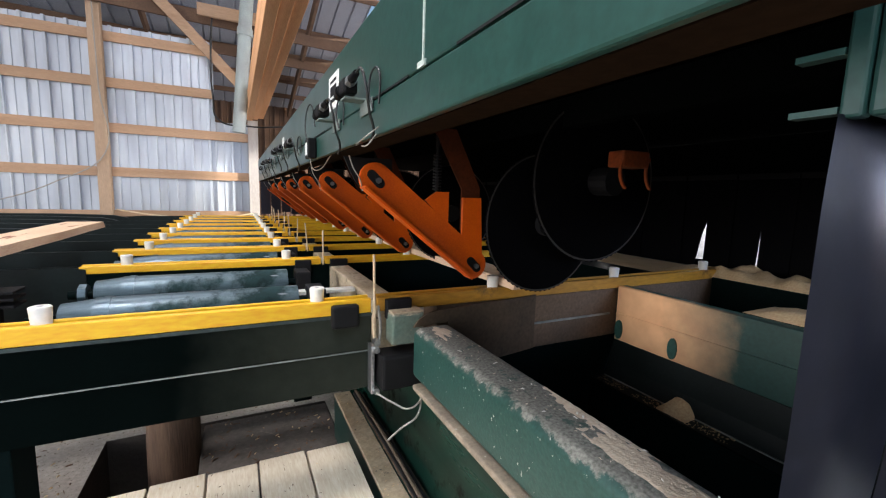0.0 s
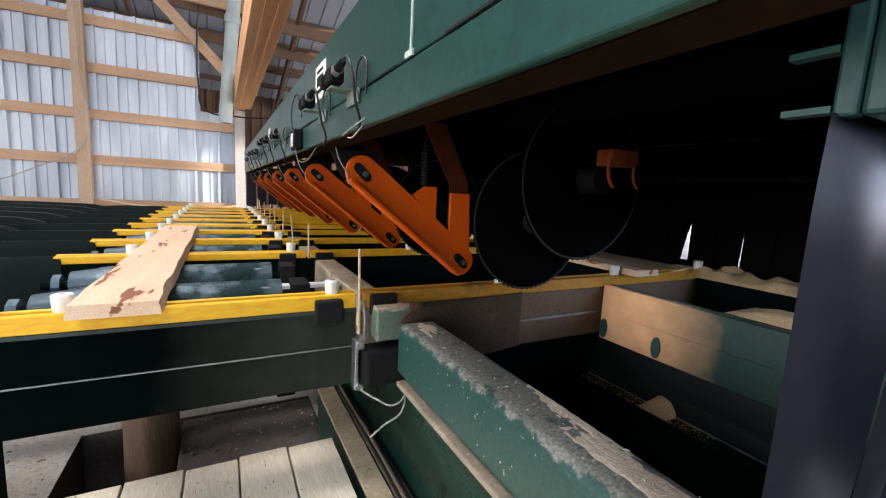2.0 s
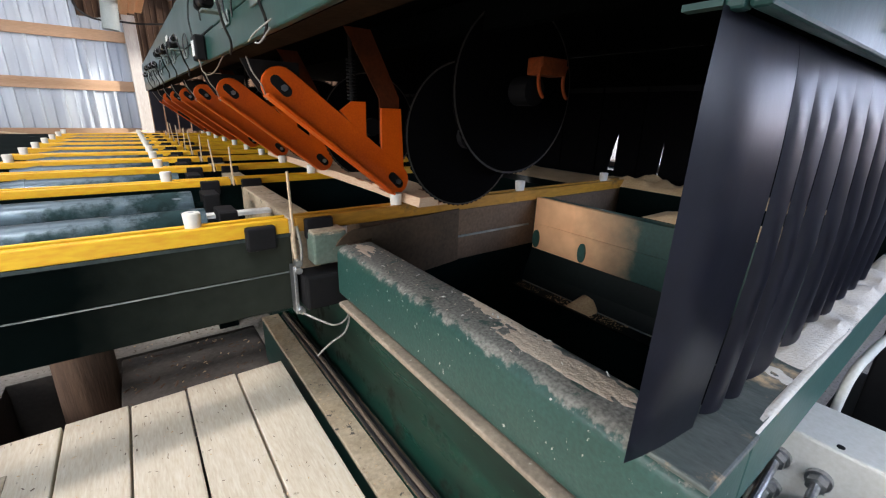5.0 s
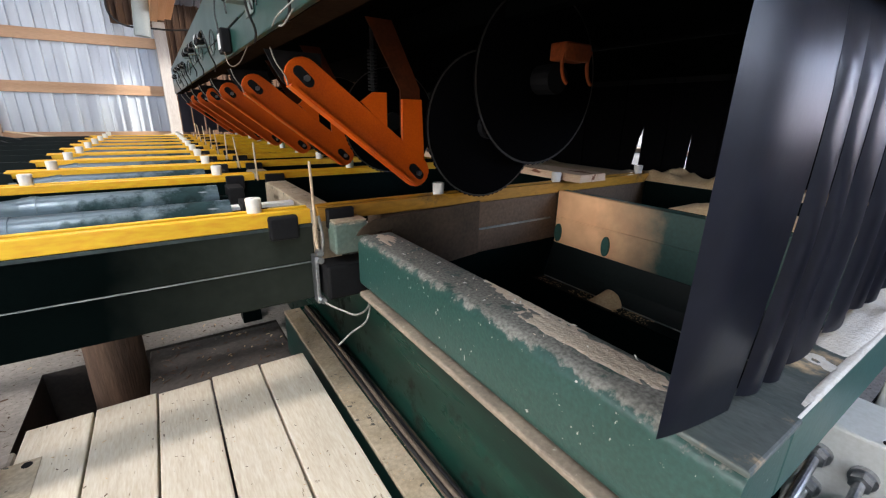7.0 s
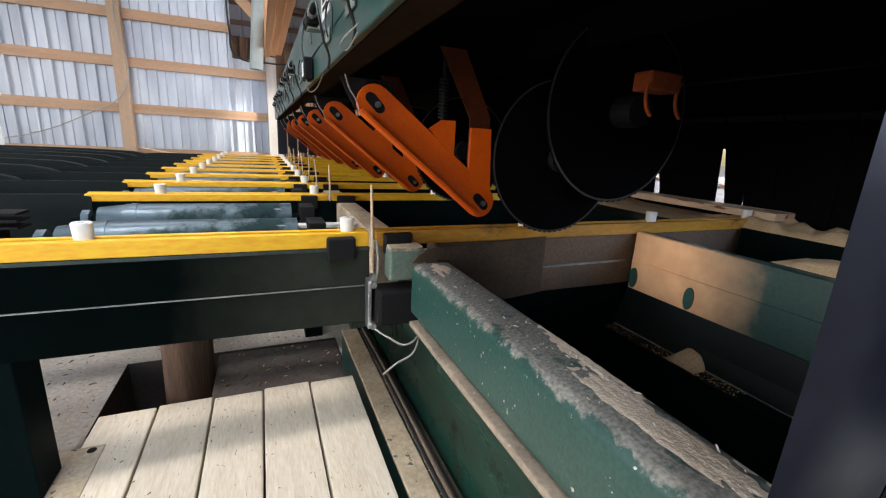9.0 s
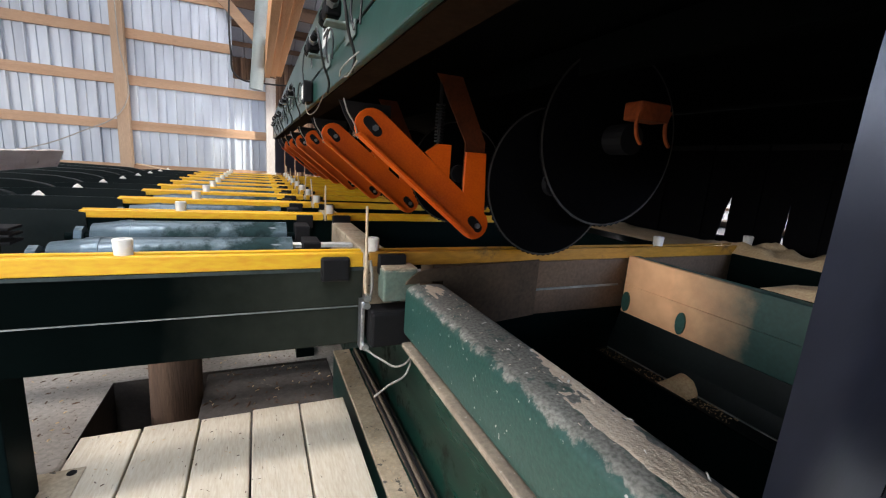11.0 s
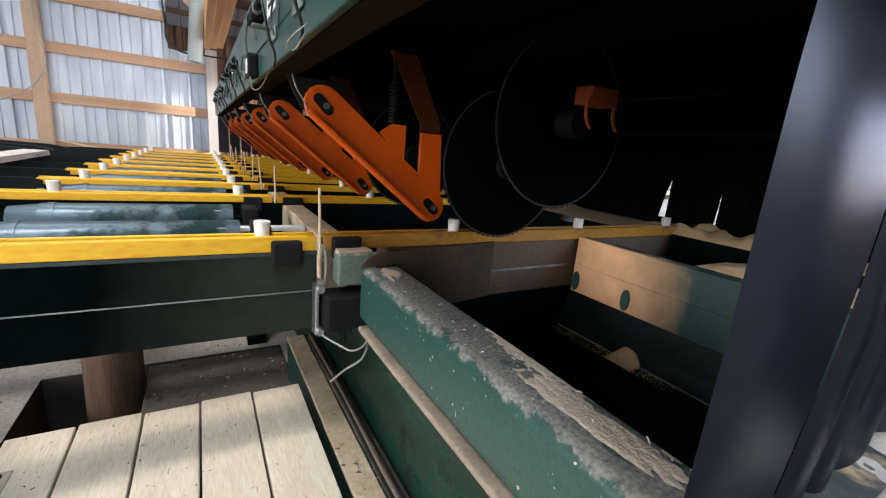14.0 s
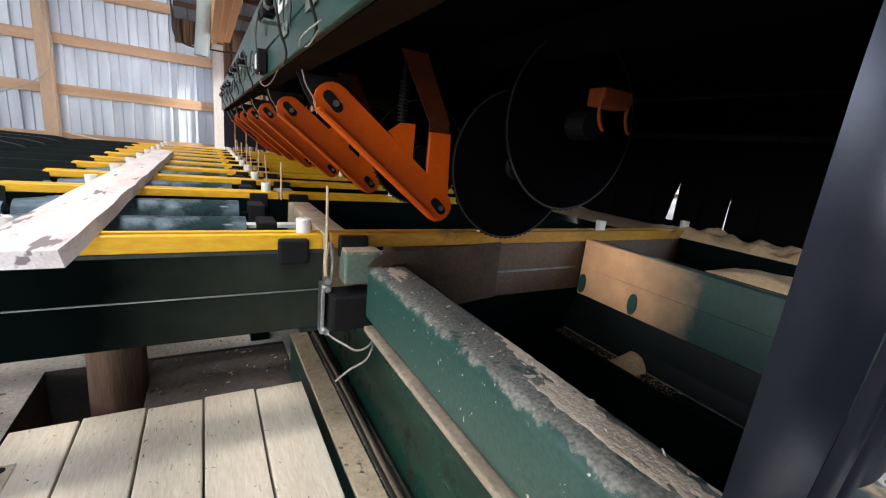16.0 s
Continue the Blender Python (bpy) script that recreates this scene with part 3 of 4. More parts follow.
part("weld_seam", b, SEAM, front)
b = B()
box(b, -2.2, 0.53, 1.4265, 1.4275, 0.772, 0.7805)
part("flange_edge", b, GUARDGREY, front, "rubbed grey edge under the yellow strip")
b = B()
box(b, 0.419, 0.49, 1.405, 1.43, 0.75, 0.811, 0.006)
part("bumper_pad", b, BLACK, front, "black rubber bumper pad")
b = B()
box(b, -0.33, -0.22, 1.44, 1.55, 0.21, 0.565, 0.004)
leg = part("leg", b, DARK, front)
b = B()
box(b, -0.4, -0.15, 1.4, 1.62, 0.197, 0.209, 0.002)
part("foot_plate", b, CREAM, leg, "foot plate coated with pale dust")
for x, y in ((-0.175, 1.42), (-0.175, 1.6)):
    part("bolt", rod(B(), (x, y, 0.2092), (x, y, 0.2105), 0.011, 12), BLACK, leg)

def chain_rail(y, first=False):
    """A yellow slide rail in two strips with the chain's groove between, on a dark channel."""
    t = thing("chain_rail", "yellow plastic-topped rail on a dark steel channel", "rail", "chain rails", at=(0, y, 0))
    x0 = -2.2 if first else -0.29
    for k, (xa, xb) in enumerate(((x0, 0.528), (0.545, 2.1))):
        b = B()
        box(b, xa, xb, -0.01, 0.008, D - (0.042 if first else 0.03), D - 0.003, 0.003)
        strip = YELLOW_SHADED if first and k else YELLOW
        part("near_strip", b, strip, t)
        b = B()
        box(b, xa, xb, 0.021, 0.031, D - (0.042 if first else 0.03), D, 0.003)
        part("far_strip", b, strip, t)
        b = B()
        box(b, xa, xb, 0.0085, 0.0205, D - 0.03, D - 0.014)
        part("chain", b, BLACK, t, "dark roller chain lying in the groove")
    if not first:
        b = B()
        box(b, -0.29, 2.1, -0.008, 0.03, D - 0.26, D - 0.0305, 0.003)
        part("channel", b, DARK, t)
        b = B()
        prism(b, [(-2.2, D - 0.2), (-0.27, D - 0.2), (-0.27, D - 0.012), (-0.31, D - 0.004), (-0.62, D - 0.004), (-0.9, D - 0.02), (-2.2, D - 0.02)], -0.016, -0.0105)
        prism(b, [(-2.2, D - 0.2), (-0.27, D - 0.2), (-0.27, D - 0.016), (-0.31, D - 0.008), (-0.62, D - 0.008), (-0.9, D - 0.03), (-2.2, D - 0.03)], 0.034, 0.039)
        part("infeed_plate", b, INFEED, t)
    for xa, xb in ((0.42, 0.485), (0.565, 0.64)):
        if first and xa < 0.5:
            continue
        b = B()
        box(b, xa, xb, -0.032, -0.0105, D - 0.06, D - 0.006, 0.004)
        part("bumper_pad", b, BLACK, t)
    return t


for i, y in enumerate(RAILS):
    chain_rail(y, i == 0)

# right run of the first rail: channel and curved guard
run = thing("outfeed_beam", "dusty green steel beam under the saws", "beam")
b = B()
box(b, 0.73, 2.1, 1.432, 1.53, 0.6, 0.7805, 0.004)
part("channel", b, FILM, run)
# Lower half takes a near-black colour where the beam lies in shade.
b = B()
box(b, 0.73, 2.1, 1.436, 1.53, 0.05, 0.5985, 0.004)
part("lower_channel", b, DARK, run, "lower channel coloured dark for shade")
b = B()
outline = [(0.617, 0.7545), (0.624, 0.764), (0.636, 0.774), (0.652, 0.783), (0.672, 0.789), (1.09, 0.787), (1.09, 0.604), (0.737, 0.604), (0.732, 0.7545)]
ends = []
for dy in (0.0, 0.006):                 # a bent sheet that runs aslant to the beam
    ends.append([b.verts.new((x, 1.336 + 0.085 * (x - 0.617) / 0.473 + dy, z)) for x, z in outline])
b.faces.new(ends[0])
b.faces.new(ends[1][::-1])
for k in range(len(outline)):
    b.faces.new((ends[0][k], ends[1][k], ends[1][k - 1], ends[0][k - 1]))
bmesh.ops.recalc_face_normals(b, faces=b.faces)
part("chain_guard", b, GUARD, run, "dark curved chain guard")
b = B()
box(b, 1.02, 1.45, 1.4265, 1.432, 0.683, 0.689)
part("weld_seam", b, SEAM, run)

# long beam under the deck, along the saws
spine = thing("spine_beam", "green steel beam with a dusty pale top under the rails", "beam")
b = B()
box(b, 0.565, 0.645, 1.535, 5.6, 0.55, 0.787, 0.005)
part("beam", b, CREAM, spine)
b = B()
box(b, 0.568, 0.66, 1.365, 1.4255, 0.7, 0.786, 0.006)
part("end_block", b, BLOCK, spine, "scuffed block caked with dust")
b = B()
box(b, 0.57, 0.658, 1.367, 1.4245, 0.7862, 0.79, 0.0015)
part("dust_cap", b, CREAM, spine, "pale dust-caked top")

# heavy channel in the foreground
ch = thing("channel_beam", "heavy green steel channel with worn, sawdust-caked top", "beam")
def rounded(x0, x1, z0, z1, r, n=5):
    pts = []
    for cx, cz, a0 in ((x1 - r, z1 - r, 0), (x0 + r, z1 - r, 90), (x0 + r, z0 + r, 180), (x1 - r, z0 + r, 270)):
        pts += [(cx + r * math.cos(radians(a0 + 90 * k / n)), cz + r * math.sin(radians(a0 + 90 * k / n))) for k in range(n + 1)]
    return pts


part("tube", prism(B(), rounded(0.618, 0.73, 0.612, 0.753, 0.022), 0.44, 1.334), CHANNEL, ch, "green tube worn to bare grey on top", smooth=True)
b = B()
box(b, 0.605, 0.725, 0.45, 1.31, 0.598, 0.6115, 0.004)
part("lower_flange", b, FLANGE, ch, "lower flange caked with pale sawdust")
b = B()
box(b, 0.7, 0.712, 0.2, 5.4, 0.0, 0.5975)
box(b, 0.648, 0.6995, -0.7, 2.15, 0.195, 0.207)
part("web", b, WEBGREEN, ch, "dark green web streaked with grease")
b = B()
box(b, 0.7125, 0.724, 0.445, 1.33, 0.45, 0.5975)
part("inner_web", b, GREEN_DUSTY, ch)

sill = thing("cream_sill", "cream-topped green steel sill along the walkway", "sill")
b = B()
box(b, 0.578, 0.645, -0.7, 2.15, 0.0, 0.19)
part("body", b, GREEN, sill)
b = B()
box(b, 0.576, 0.647, -0.7, 2.15, 0.1905, 0.206, 0.003)
part("top", b, CREAM, sill, "chipped cream paint")
for k, (dx, dz) in enumerate(((0, 0), (0.012, 0.004), (0.024, 0.001), (0.006, 0.012))):
    c = cable("loose_cable", [(0.655 + dx, 2.1, 0.215 + dz), (0.66 + dx, 1.6, 0.216 + dz), (0.656 + dx, 1.2, 0.214 + dz), (0.662 + dx, 0.8, 0.215 + dz), (0.657 + dx, 0.2, 0.214 + dz), (0.66 + dx, -0.6, 0.214 + dz)], 0.006, (CABLE, DUSTWIRE, CABLE, DUSTWIRE)[k])
    tagged(c, "dusty cable running along the sill", "cable", "sill cables")

# limit switch on the end of the front beam
sw = thing("limit_switch", "black limit switch box with a grey bracket on the beam end", "switch")
b = B()
box(b, 0.535, 0.66, 1.345, 1.425, 0.585, 0.68, 0.008)
part("housing", b, BLACK, sw)
b = B()
box(b, 0.517, 0.527, 1.385, 1.42, 0.565, 0.7, 0.002)
part("bracket", b, STEEL, sw)
for z in (0.575, 0.69, 0.71):
    part("terminal", rod(B(), (0.53, 1.395, z), (0.53, 1.375, z), 0.009, 10), STEEL, sw)
cable("lead", [(0.655, 1.385, 0.62), (0.645, 1.33, 0.57), (0.6, 1.31, 0.545), (0.56, 1.33, 0.56), (0.53, 1.38, 0.57)], 0.0028, WIRE, sw)
cable("lead", [(0.65, 1.38, 0.6), (0.62, 1.3, 0.53), (0.57, 1.3, 0.5), (0.54, 1.31, 0.47)], 0.0028, WIRE, sw)
cable("lead", [(0.535, 1.41, 0.7), (0.532, 1.415, 0.76), (0.54, 1.42, 0.8)], 0.005, DOWEL, sw)
cable("lead", [(0.545, 1.41, 0.69), (0.55, 1.412, 0.74), (0.545, 1.42, 0.8)], 0.004, WIRE, sw)

# thin dowels that stand by each rail
for i, y in enumerate(RAILS):
    lean = (0.0, 0.004, -0.006, 0.01, -0.004, 0.012, 0.0, -0.008, 0.006, 0.0)[i]
    d = part("marker_dowel", rod(B(), (0.536, y - 0.02, D - 0.12 if i == 0 else D - 0.03), (0.53 + lean, y - 0.025, D + 0.12), 0.0035, 8), DOWEL)
    tagged(d, "thin pale dowel standing in the rail gap", "dowel", "marker dowels")

# ---- rollers ----
def roller(y):
    t = thing("roller", "worn blue-green steel roller lying between the rails", "roller", "deck rollers", at=(0, y, D - (0.064 if y < 2.2 else 0.055)))
    part("drum", rod(B(), (-0.13, 0, 0), (0.37, 0, 0), 0.052, 32), ROLLER, t, smooth=True)
    part("neck", rod(B(), (-0.2, 0, 0), (-0.13, 0, 0), 0.042, 24, 0.05), ROLLER, t, smooth=True)
    part("wear_ring", rod(B(), (-0.112, 0, 0), (-0.095, 0, 0), 0.0545, 32), ROLLER, t, smooth=True)
    part("hub", rod(B(), (-0.242, 0, 0), (-0.222, 0, 0), 0.034, 8), ROLLER, t)
    part("shaft", rod(B(), (-0.27, 0, 0), (0.44, 0, 0), 0.014, 12), DARK, t, smooth=True)
    b = B()
    box(b, 0.4, 0.45, -0.05, 0.05, -0.07, 0.045, 0.004)
    part("bearing", b, BLACK, t)
    return t


for y in [1.7, 2.0, 2.43, 2.86, 3.26, 3.66, 4.06, 4.46, 4.86, 5.25]:
    roller(y)
b = B()
box(b, 0.37, 0.56, 1.72, 1.76, D - 0.05, D - 0.04)
tagged(part("bracket_plate", b, WHITE), "pale flat bracket plate beside the rollers", "bracket")
bear = thing("roller_support", "black steel roller support frame under the deck", "frame")
for x in (-0.3, 0.46):
    b = B()
    box(b, x, x + 0.04, 1.545, 5.4, D - 0.26, D - 0.14)
    part("side_bar", b, BLACK, bear)
b = B()
box(b, -2.2, 2.1, 5.46, 5.52, 0.0, D - 0.05)
tagged(part("far_skirt", b, DARK), "dark steel skirt at the far end of the deck", "panel")
for x, y in ((0.45, 2.54), (0.48, 4.6), (-1.6, 2.9), (1.9, 2.9)):
    b = B()
    box(b, x, x + 0.09, y, y + 0.09, 0, D - 0.26, 0.003)
    tagged(part("deck_leg", b, DARK), "dark green steel leg under the deck", "leg", "deck legs")

# ---- infeed arms with rounded noses ----
def infeed_arm(y):
    t = thing("infeed_conveyor", "dark green infeed chain conveyor with a rounded nose", "conveyor", "infeed conveyors", at=(-0.72, y, D - 0.075))
    out = [(-2.2, -0.1), (-0.05, -0.1)] + [(-0.05 + 0.085 * math.cos(a), -0.015 + 0.085 * math.sin(a)) for a in [radians(-80 + 20 * k) for k in range(9)]] + [(-0.12, 0.085), (-0.5, 0.095), (-2.2, 0.095)]
    part("side_plate", prism(B(), out, -0.02, 0.02, 0.004), INFEED, t)
    part("bolt", rod(B(), (-0.06, -0.021, -0.01), (-0.06, -0.034, -0.01), 0.012, 8), STEEL, t)
    part("hub", rod(B(), (-0.06, -0.0205, -0.01), (-0.06, -0.026, -0.01), 0.03, 16), BLACK, t)
    return t


for y in [2.42, 2.84, 3.25, 3.65, 4.05, 4.45, 4.85, 5.25]:
    infeed_arm(y)
for x in (-1.5, -2.6):
    fr = thing("infeed_support", "dark steel cross frame under the infeed conveyors", "frame", "infeed supports")
    b = B()
    box(b, x, x + 0.08, 2.3, 5.4, D - 0.28, D - 0.1745)
    part("cross_bar", b, DARK, fr)
    for y in (2.4, 5.2):
        b = B()
        box(b, x, x + 0.08, y, y + 0.08, 0, D - 0.2805)
        part("leg", b, DARK, fr)
tr = thing("infeed_tray", "low dark slatted steel stand beside the first rail", "bracket")
part("stem", box(B(), -0.47, -0.41, 1.91, 1.97, 0.0, D - 0.0705), BLACK, tr)
for z in (D - 0.07, D - 0.05, D - 0.03):
    b = B()
    box(b, -0.52, -0.36, 1.9, 1.98, z, z + 0.008, 0.002)
    part("slat", b, BLACK, tr)

# ---- overhead beam with its sensors ----
ob = thing("overhead_beam", "long green painted steel beam above the saws", "beam")
b = B()
box(b, 0.42, 0.433, 0.45, 5.06, 1.262, 1.41, 0.003)
part("upper_plate", b, GREEN_BEAM, ob)
b = B()
box(b, 0.4205, 0.433, 0.45, 5.06, 1.2, 1.2605, 0.003)
part("lower_plate", b, GREEN_BEAM, ob)
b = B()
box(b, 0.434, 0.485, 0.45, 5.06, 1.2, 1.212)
part("underside", b, RUST, ob, "rusty bare underside, darkened for shade")
b = B()
box(b, 0.4335, 0.58, 0.45, 5.06, 1.398, 1.41)
part("top_plate", b, GREEN_BEAM, ob)
for y0, y1 in ((0.64, 0.765), (0.905, 1.07), (1.5, 2.1), (2.5, 3.6)):
    b = B()
    box(b, 0.4194, 0.4206, y0, y1, 1.2615, 1.2645)
    part("slot", b, BLACK, ob)
b = B()
box(b, 0.4185, 0.4202, 0.851, 0.8555, 1.27, 1.409)
box(b, 0.4175, 0.4202, 0.845, 0.868, 1.262, 1.2695)
part("weld_seam", b, PALESEAM, ob)
b = B()
box(b, 0.4185, 0.4203, 1.33, 1.436, 1.3, 1.378)
part("sticker", b, LIGHTBOX, ob, "white warning sticker with dark print")
for z0, z1 in ((1.315, 1.323), (1.33, 1.352), (1.36, 1.366)):
    b = B()
    box(b, 0.4175, 0.4184, 1.35, 1.415, z0, z1)
    part("print_bar", b, BLACK, ob)
b = B()
box(b, 0.4185, 0.4203, 2.52, 2.6, 1.31, 1.36)
part("sticker", b, LIGHTBOX, ob, "white warning sticker")


def sensor(y, z, s=1.0):
    """A photo sensor: ribbed barrel, square head, steel nut and plug, held off the beam by an angle bracket."""
    t = thing("sensor", "black photo sensor on a bracket with a looping lead", "sensor", "beam sensors", at=(0.42, y, z))
    b = B()
    box(b, -0.042, -0.016, -0.02 * s, 0.02 * s, -0.016, 0.011, 0.005)
    rod(b, (-0.032, 0.02 * s, -0.001), (-0.032, 0.06 * s, -0.005), 0.0098, 14)
    rod(b, (-0.032, 0.034 * s, -0.002), (-0.032, 0.042 * s, -0.003), 0.012, 14)
    head = part("body", b, INK, t)
    part("nut", rod(B(), (-0.032, -0.022 * s, 0.001), (-0.032, -0.038 * s, 0.003), 0.0095, 6), STEEL, head, "bright steel nut")
    part("plug", rod(B(), (-0.032, -0.038 * s, 0.003), (-0.032, -0.066 * s, 0.006), 0.0075, 12, 0.0055), INK, head)
    part("lens", rod(B(), (-0.032, 0.06 * s, -0.005), (-0.032, 0.064 * s, -0.0055), 0.008, 12), ORANGE, head, "small red lens")
    b = B()
    box(b, -0.04, -0.001, -0.02 * s, 0.012 * s, -0.0255, -0.0215, 0.001)
    box(b, -0.004, -0.001, -0.06 * s, 0.012 * s, -0.05, -0.0257, 0.001)
    part("bracket", b, TINPLATE, t)
    cable("lead", [(-0.032, -0.066 * s, 0.006), (-0.034, -0.1 * s, 0.004), (-0.03, -0.115 * s, -0.025), (-0.02, -0.1 * s, -0.06), (-0.008, -0.085 * s, -0.085), (-0.006, -0.06 * s, -0.103)], 0.0024, CABLE, t)
    cable("lead", [(-0.01, -0.085 * s, -0.05), (-0.012, -0.07 * s, -0.02), (-0.008, -0.08 * s, 0.012), (-0.005, -0.1 * s, 0.004), (-0.004, -0.098 * s, -0.045)], 0.0018, CABLE, t)
    return t


sensor(1.125, 1.292, 1.05)
sensor(1.375, 1.292, 1.05)
for k in range(7):
    sensor(2.05 + 0.33 * k + 0.04 * (k % 2), 1.283 + 0.012 * (k % 3), 1.3)
jb = thing("junction_box", "small black junction box with a white label under a cable", "junction box")
b = B()
box(b, 0.395, 0.419, 1.62, 1.68, 1.2, 1.258, 0.004)
part("body", b, INK, jb)
b = B()
box(b, 0.3935, 0.3946, 1.632, 1.668, 1.21, 1.245)
part("label_plate", b, LIGHTBOX, jb)
cable("lead", [(0.4, 1.62, 1.2), (0.4, 1.58, 1.17), (0.41, 1.5, 1.165), (0.42, 1.42, 1.195)], 0.0014, DUSTWIRE, jb)
cable("lead", [(0.4, 1.68, 1.26), (0.4, 1.7, 1.31), (0.41, 1.69, 1.36), (0.415, 1.65, 1.34), (0.415, 1.62, 1.29)], 0.002, CABLE, jb)
bundle = thing("cable_tail", "pale wire ends tied under the beam", "cable")
cable("wire", [(0.415, 1.02, 1.21), (0.4, 1.05, 1.195), (0.405, 1.12, 1.19)], 0.0012, WIRE, bundle)
cable("wire", [(0.415, 1.03, 1.2), (0.41, 1.07, 1.185), (0.41, 1.1, 1.187)], 0.0012, WIRE, bundle)

# ---- trim saws ----
def capsule(ax, az, bx, bz, r, n=9):
    d = math.atan2(bz - az, bx - ax)
    pts = [(bx + r * math.cos(d + a), bz + r * math.sin(d + a)) for a in [radians(-90 + 180 * k / n) for k in range(n + 1)]]
    pts += [(ax + r * math.cos(d + a), az + r * math.sin(d + a)) for a in [radians(90 + 180 * k / n) for k in range(n + 1)]]
    return pts


def ring(bm, x, y0, y1, z, r0, r1, n=64):
    for k in range(n):
        a, b2 = 2 * math.pi * k / n, 2 * math.pi * (k + 1) / n
        q = [(x + rr * math.cos(t), y, z + rr * math.sin(t)) for rr, t, y in ((r0, a, y0), (r1, a, y0), (r1, b2, y0), (r0, b2, y0))]
        bm.faces.new([bm.verts.new(c) for c in q])
        q = [(x + r1 * math.cos(t), y, z + r1 * math.sin(t)) for t, y in ((a, y0), (a, y1), (b2, y1), (b2, y0))]
        bm.faces.new([bm.verts.new(c) for c in q])
    return bm


def disc(bm, x, y0, y1, z, r, teeth=72):
    out = []
    for k in range(teeth):
        a = 2 * math.pi * k / teeth
        out.append((x + r * math.cos(a), z + r * math.sin(a)))
        out.append((x + (r - 0.004) * math.cos(a + 0.05), z + (r - 0.004) * math.sin(a + 0.05)))
    return prism(bm, out, y0, y1)


def trim_saw(y):
    t = thing("trim_saw", "orange swing-arm trim saw with a dark round blade", "saw", "trim saws", at=(0, y, 0))
    ax, az, bx, bz = 0.549, 1.143, 0.869, 0.892
    swing = part("swing_arm", prism(B(), capsule(ax, az, bx, bz, 0.046), -0.006, 0.006, 0.002), ORANGE, t)
    d = Vector((bx - ax, 0, bz - az)).normalized()
    nrm = Vector((d.z, 0, -d.x))
    a = Vector((ax, 0, az)) + nrm * 0.044 - d * 0.02
    b2 = Vector((bx, 0, bz)) + nrm * 0.044 + d * 0.0
    b = B()
    plank_between(b, a + Vector((0, -0.029, 0)), b2 + Vector((0, -0.029, 0)), 0.046, 0.007, up=(0, 1, 0))
    part("arm_flange", b, ORANGE, swing)
    b = B()
    prism(b, [(0.70, 1.09), (0.735, 1.115), (0.775, 1.115), (0.775, 1.02), (0.825, 0.975), (0.825, 1.1), (0.888, 1.1), (0.9, 0.9), (0.9, 0.86), (0.86, 0.92)], -0.0055, 0.0055)
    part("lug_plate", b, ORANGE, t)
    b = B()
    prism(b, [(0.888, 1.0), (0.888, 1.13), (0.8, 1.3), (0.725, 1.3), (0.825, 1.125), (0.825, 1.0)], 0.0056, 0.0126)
    part("upright", b, SHADED_ORANGE, t, "orange upright in a darker tone for shade")
    for x, z in ((ax, az), (bx, bz)):
        part("slot_washer", prism(B(), capsule(x - 0.012, z + 0.012, x + 0.012, z - 0.012, 0.013, 6), -0.009, -0.0062), BLACK, swing)
        part("bolt", rod(B(), (x + 0.006, -0.009, z - 0.004), (x + 0.006, -0.018, z - 0.004), 0.008, 6), STEEL, swing)
    b = B()
    for k in range(12):
        z = 1.12 + k * 0.009
        rod(b, (0.742, 0.012, z), (0.742, 0.012, z + 0.0045), 0.013, 10)
    rod(b, (0.742, 0.012, 1.08), (0.742, 0.012, 1.28), 0.006, 8)
    part("spring", b, BLACK, t)
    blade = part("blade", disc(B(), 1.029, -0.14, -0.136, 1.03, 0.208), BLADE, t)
    part("hanger", prism(B(), [(0.465, 1.2), (0.6, 1.2), (0.6, 1.12), (0.545, 1.1), (0.5, 1.13), (0.48, 1.165)], 0.007, 0.015), BLACK, t)
    # Lighter ring for the ground rim and the highlight along it.
    part("ground_rim", ring(B(), 1.029, -0.1405, -0.1385, 1.03, 0.2, 0.2045), TOOTH, blade)
    part("arbor", rod(B(), (1.029, -0.16, 1.03), (1.029, 0.03, 1.03), 0.035, 16), BLACK, t)
    # Thin pale curve drawn as the light edge of the hanger plate.
    cable("air_line", [(0.47, -0.03, 1.2), (0.48, -0.03, 1.17), (0.5, -0.025, 1.14), (0.51, -0.015, 1.11)], 0.0018, WIRE, t)
    return t


for k in range(7):
    trim_saw(1.47 + 0.61 * k)
end_saw = thing("end_saw", "dark end saw with an orange bracket inside the hood", "saw")
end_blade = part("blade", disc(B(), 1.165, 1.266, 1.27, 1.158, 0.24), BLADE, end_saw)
part("ground_rim", ring(B(), 1.165, 1.2655, 1.2675, 1.158, 0.231, 0.2365), TOOTH, end_blade)
part("arbor", rod(B(), (1.165, 1.2, 1.158), (1.165, 1.3, 1.158), 0.04, 16), BLACK, end_saw)
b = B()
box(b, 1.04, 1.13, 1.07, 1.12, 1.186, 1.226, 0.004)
bracket = part("orange_bracket", b, DIM_ORANGE, end_saw, "orange bracket in a dimmer tone for shade")
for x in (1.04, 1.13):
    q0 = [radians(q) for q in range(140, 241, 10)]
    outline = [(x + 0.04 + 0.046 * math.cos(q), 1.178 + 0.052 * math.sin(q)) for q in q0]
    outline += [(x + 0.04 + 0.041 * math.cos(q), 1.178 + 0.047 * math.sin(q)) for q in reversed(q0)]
    part("curved_cheek", prism(B(), outline, 1.072, 1.079), DIM_ORANGE, bracket)

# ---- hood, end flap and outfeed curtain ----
hood = thing("hood", "sheet-metal hood over the saws, coloured near-black for its shade", "hood")
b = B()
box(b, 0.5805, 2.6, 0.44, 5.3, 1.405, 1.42)
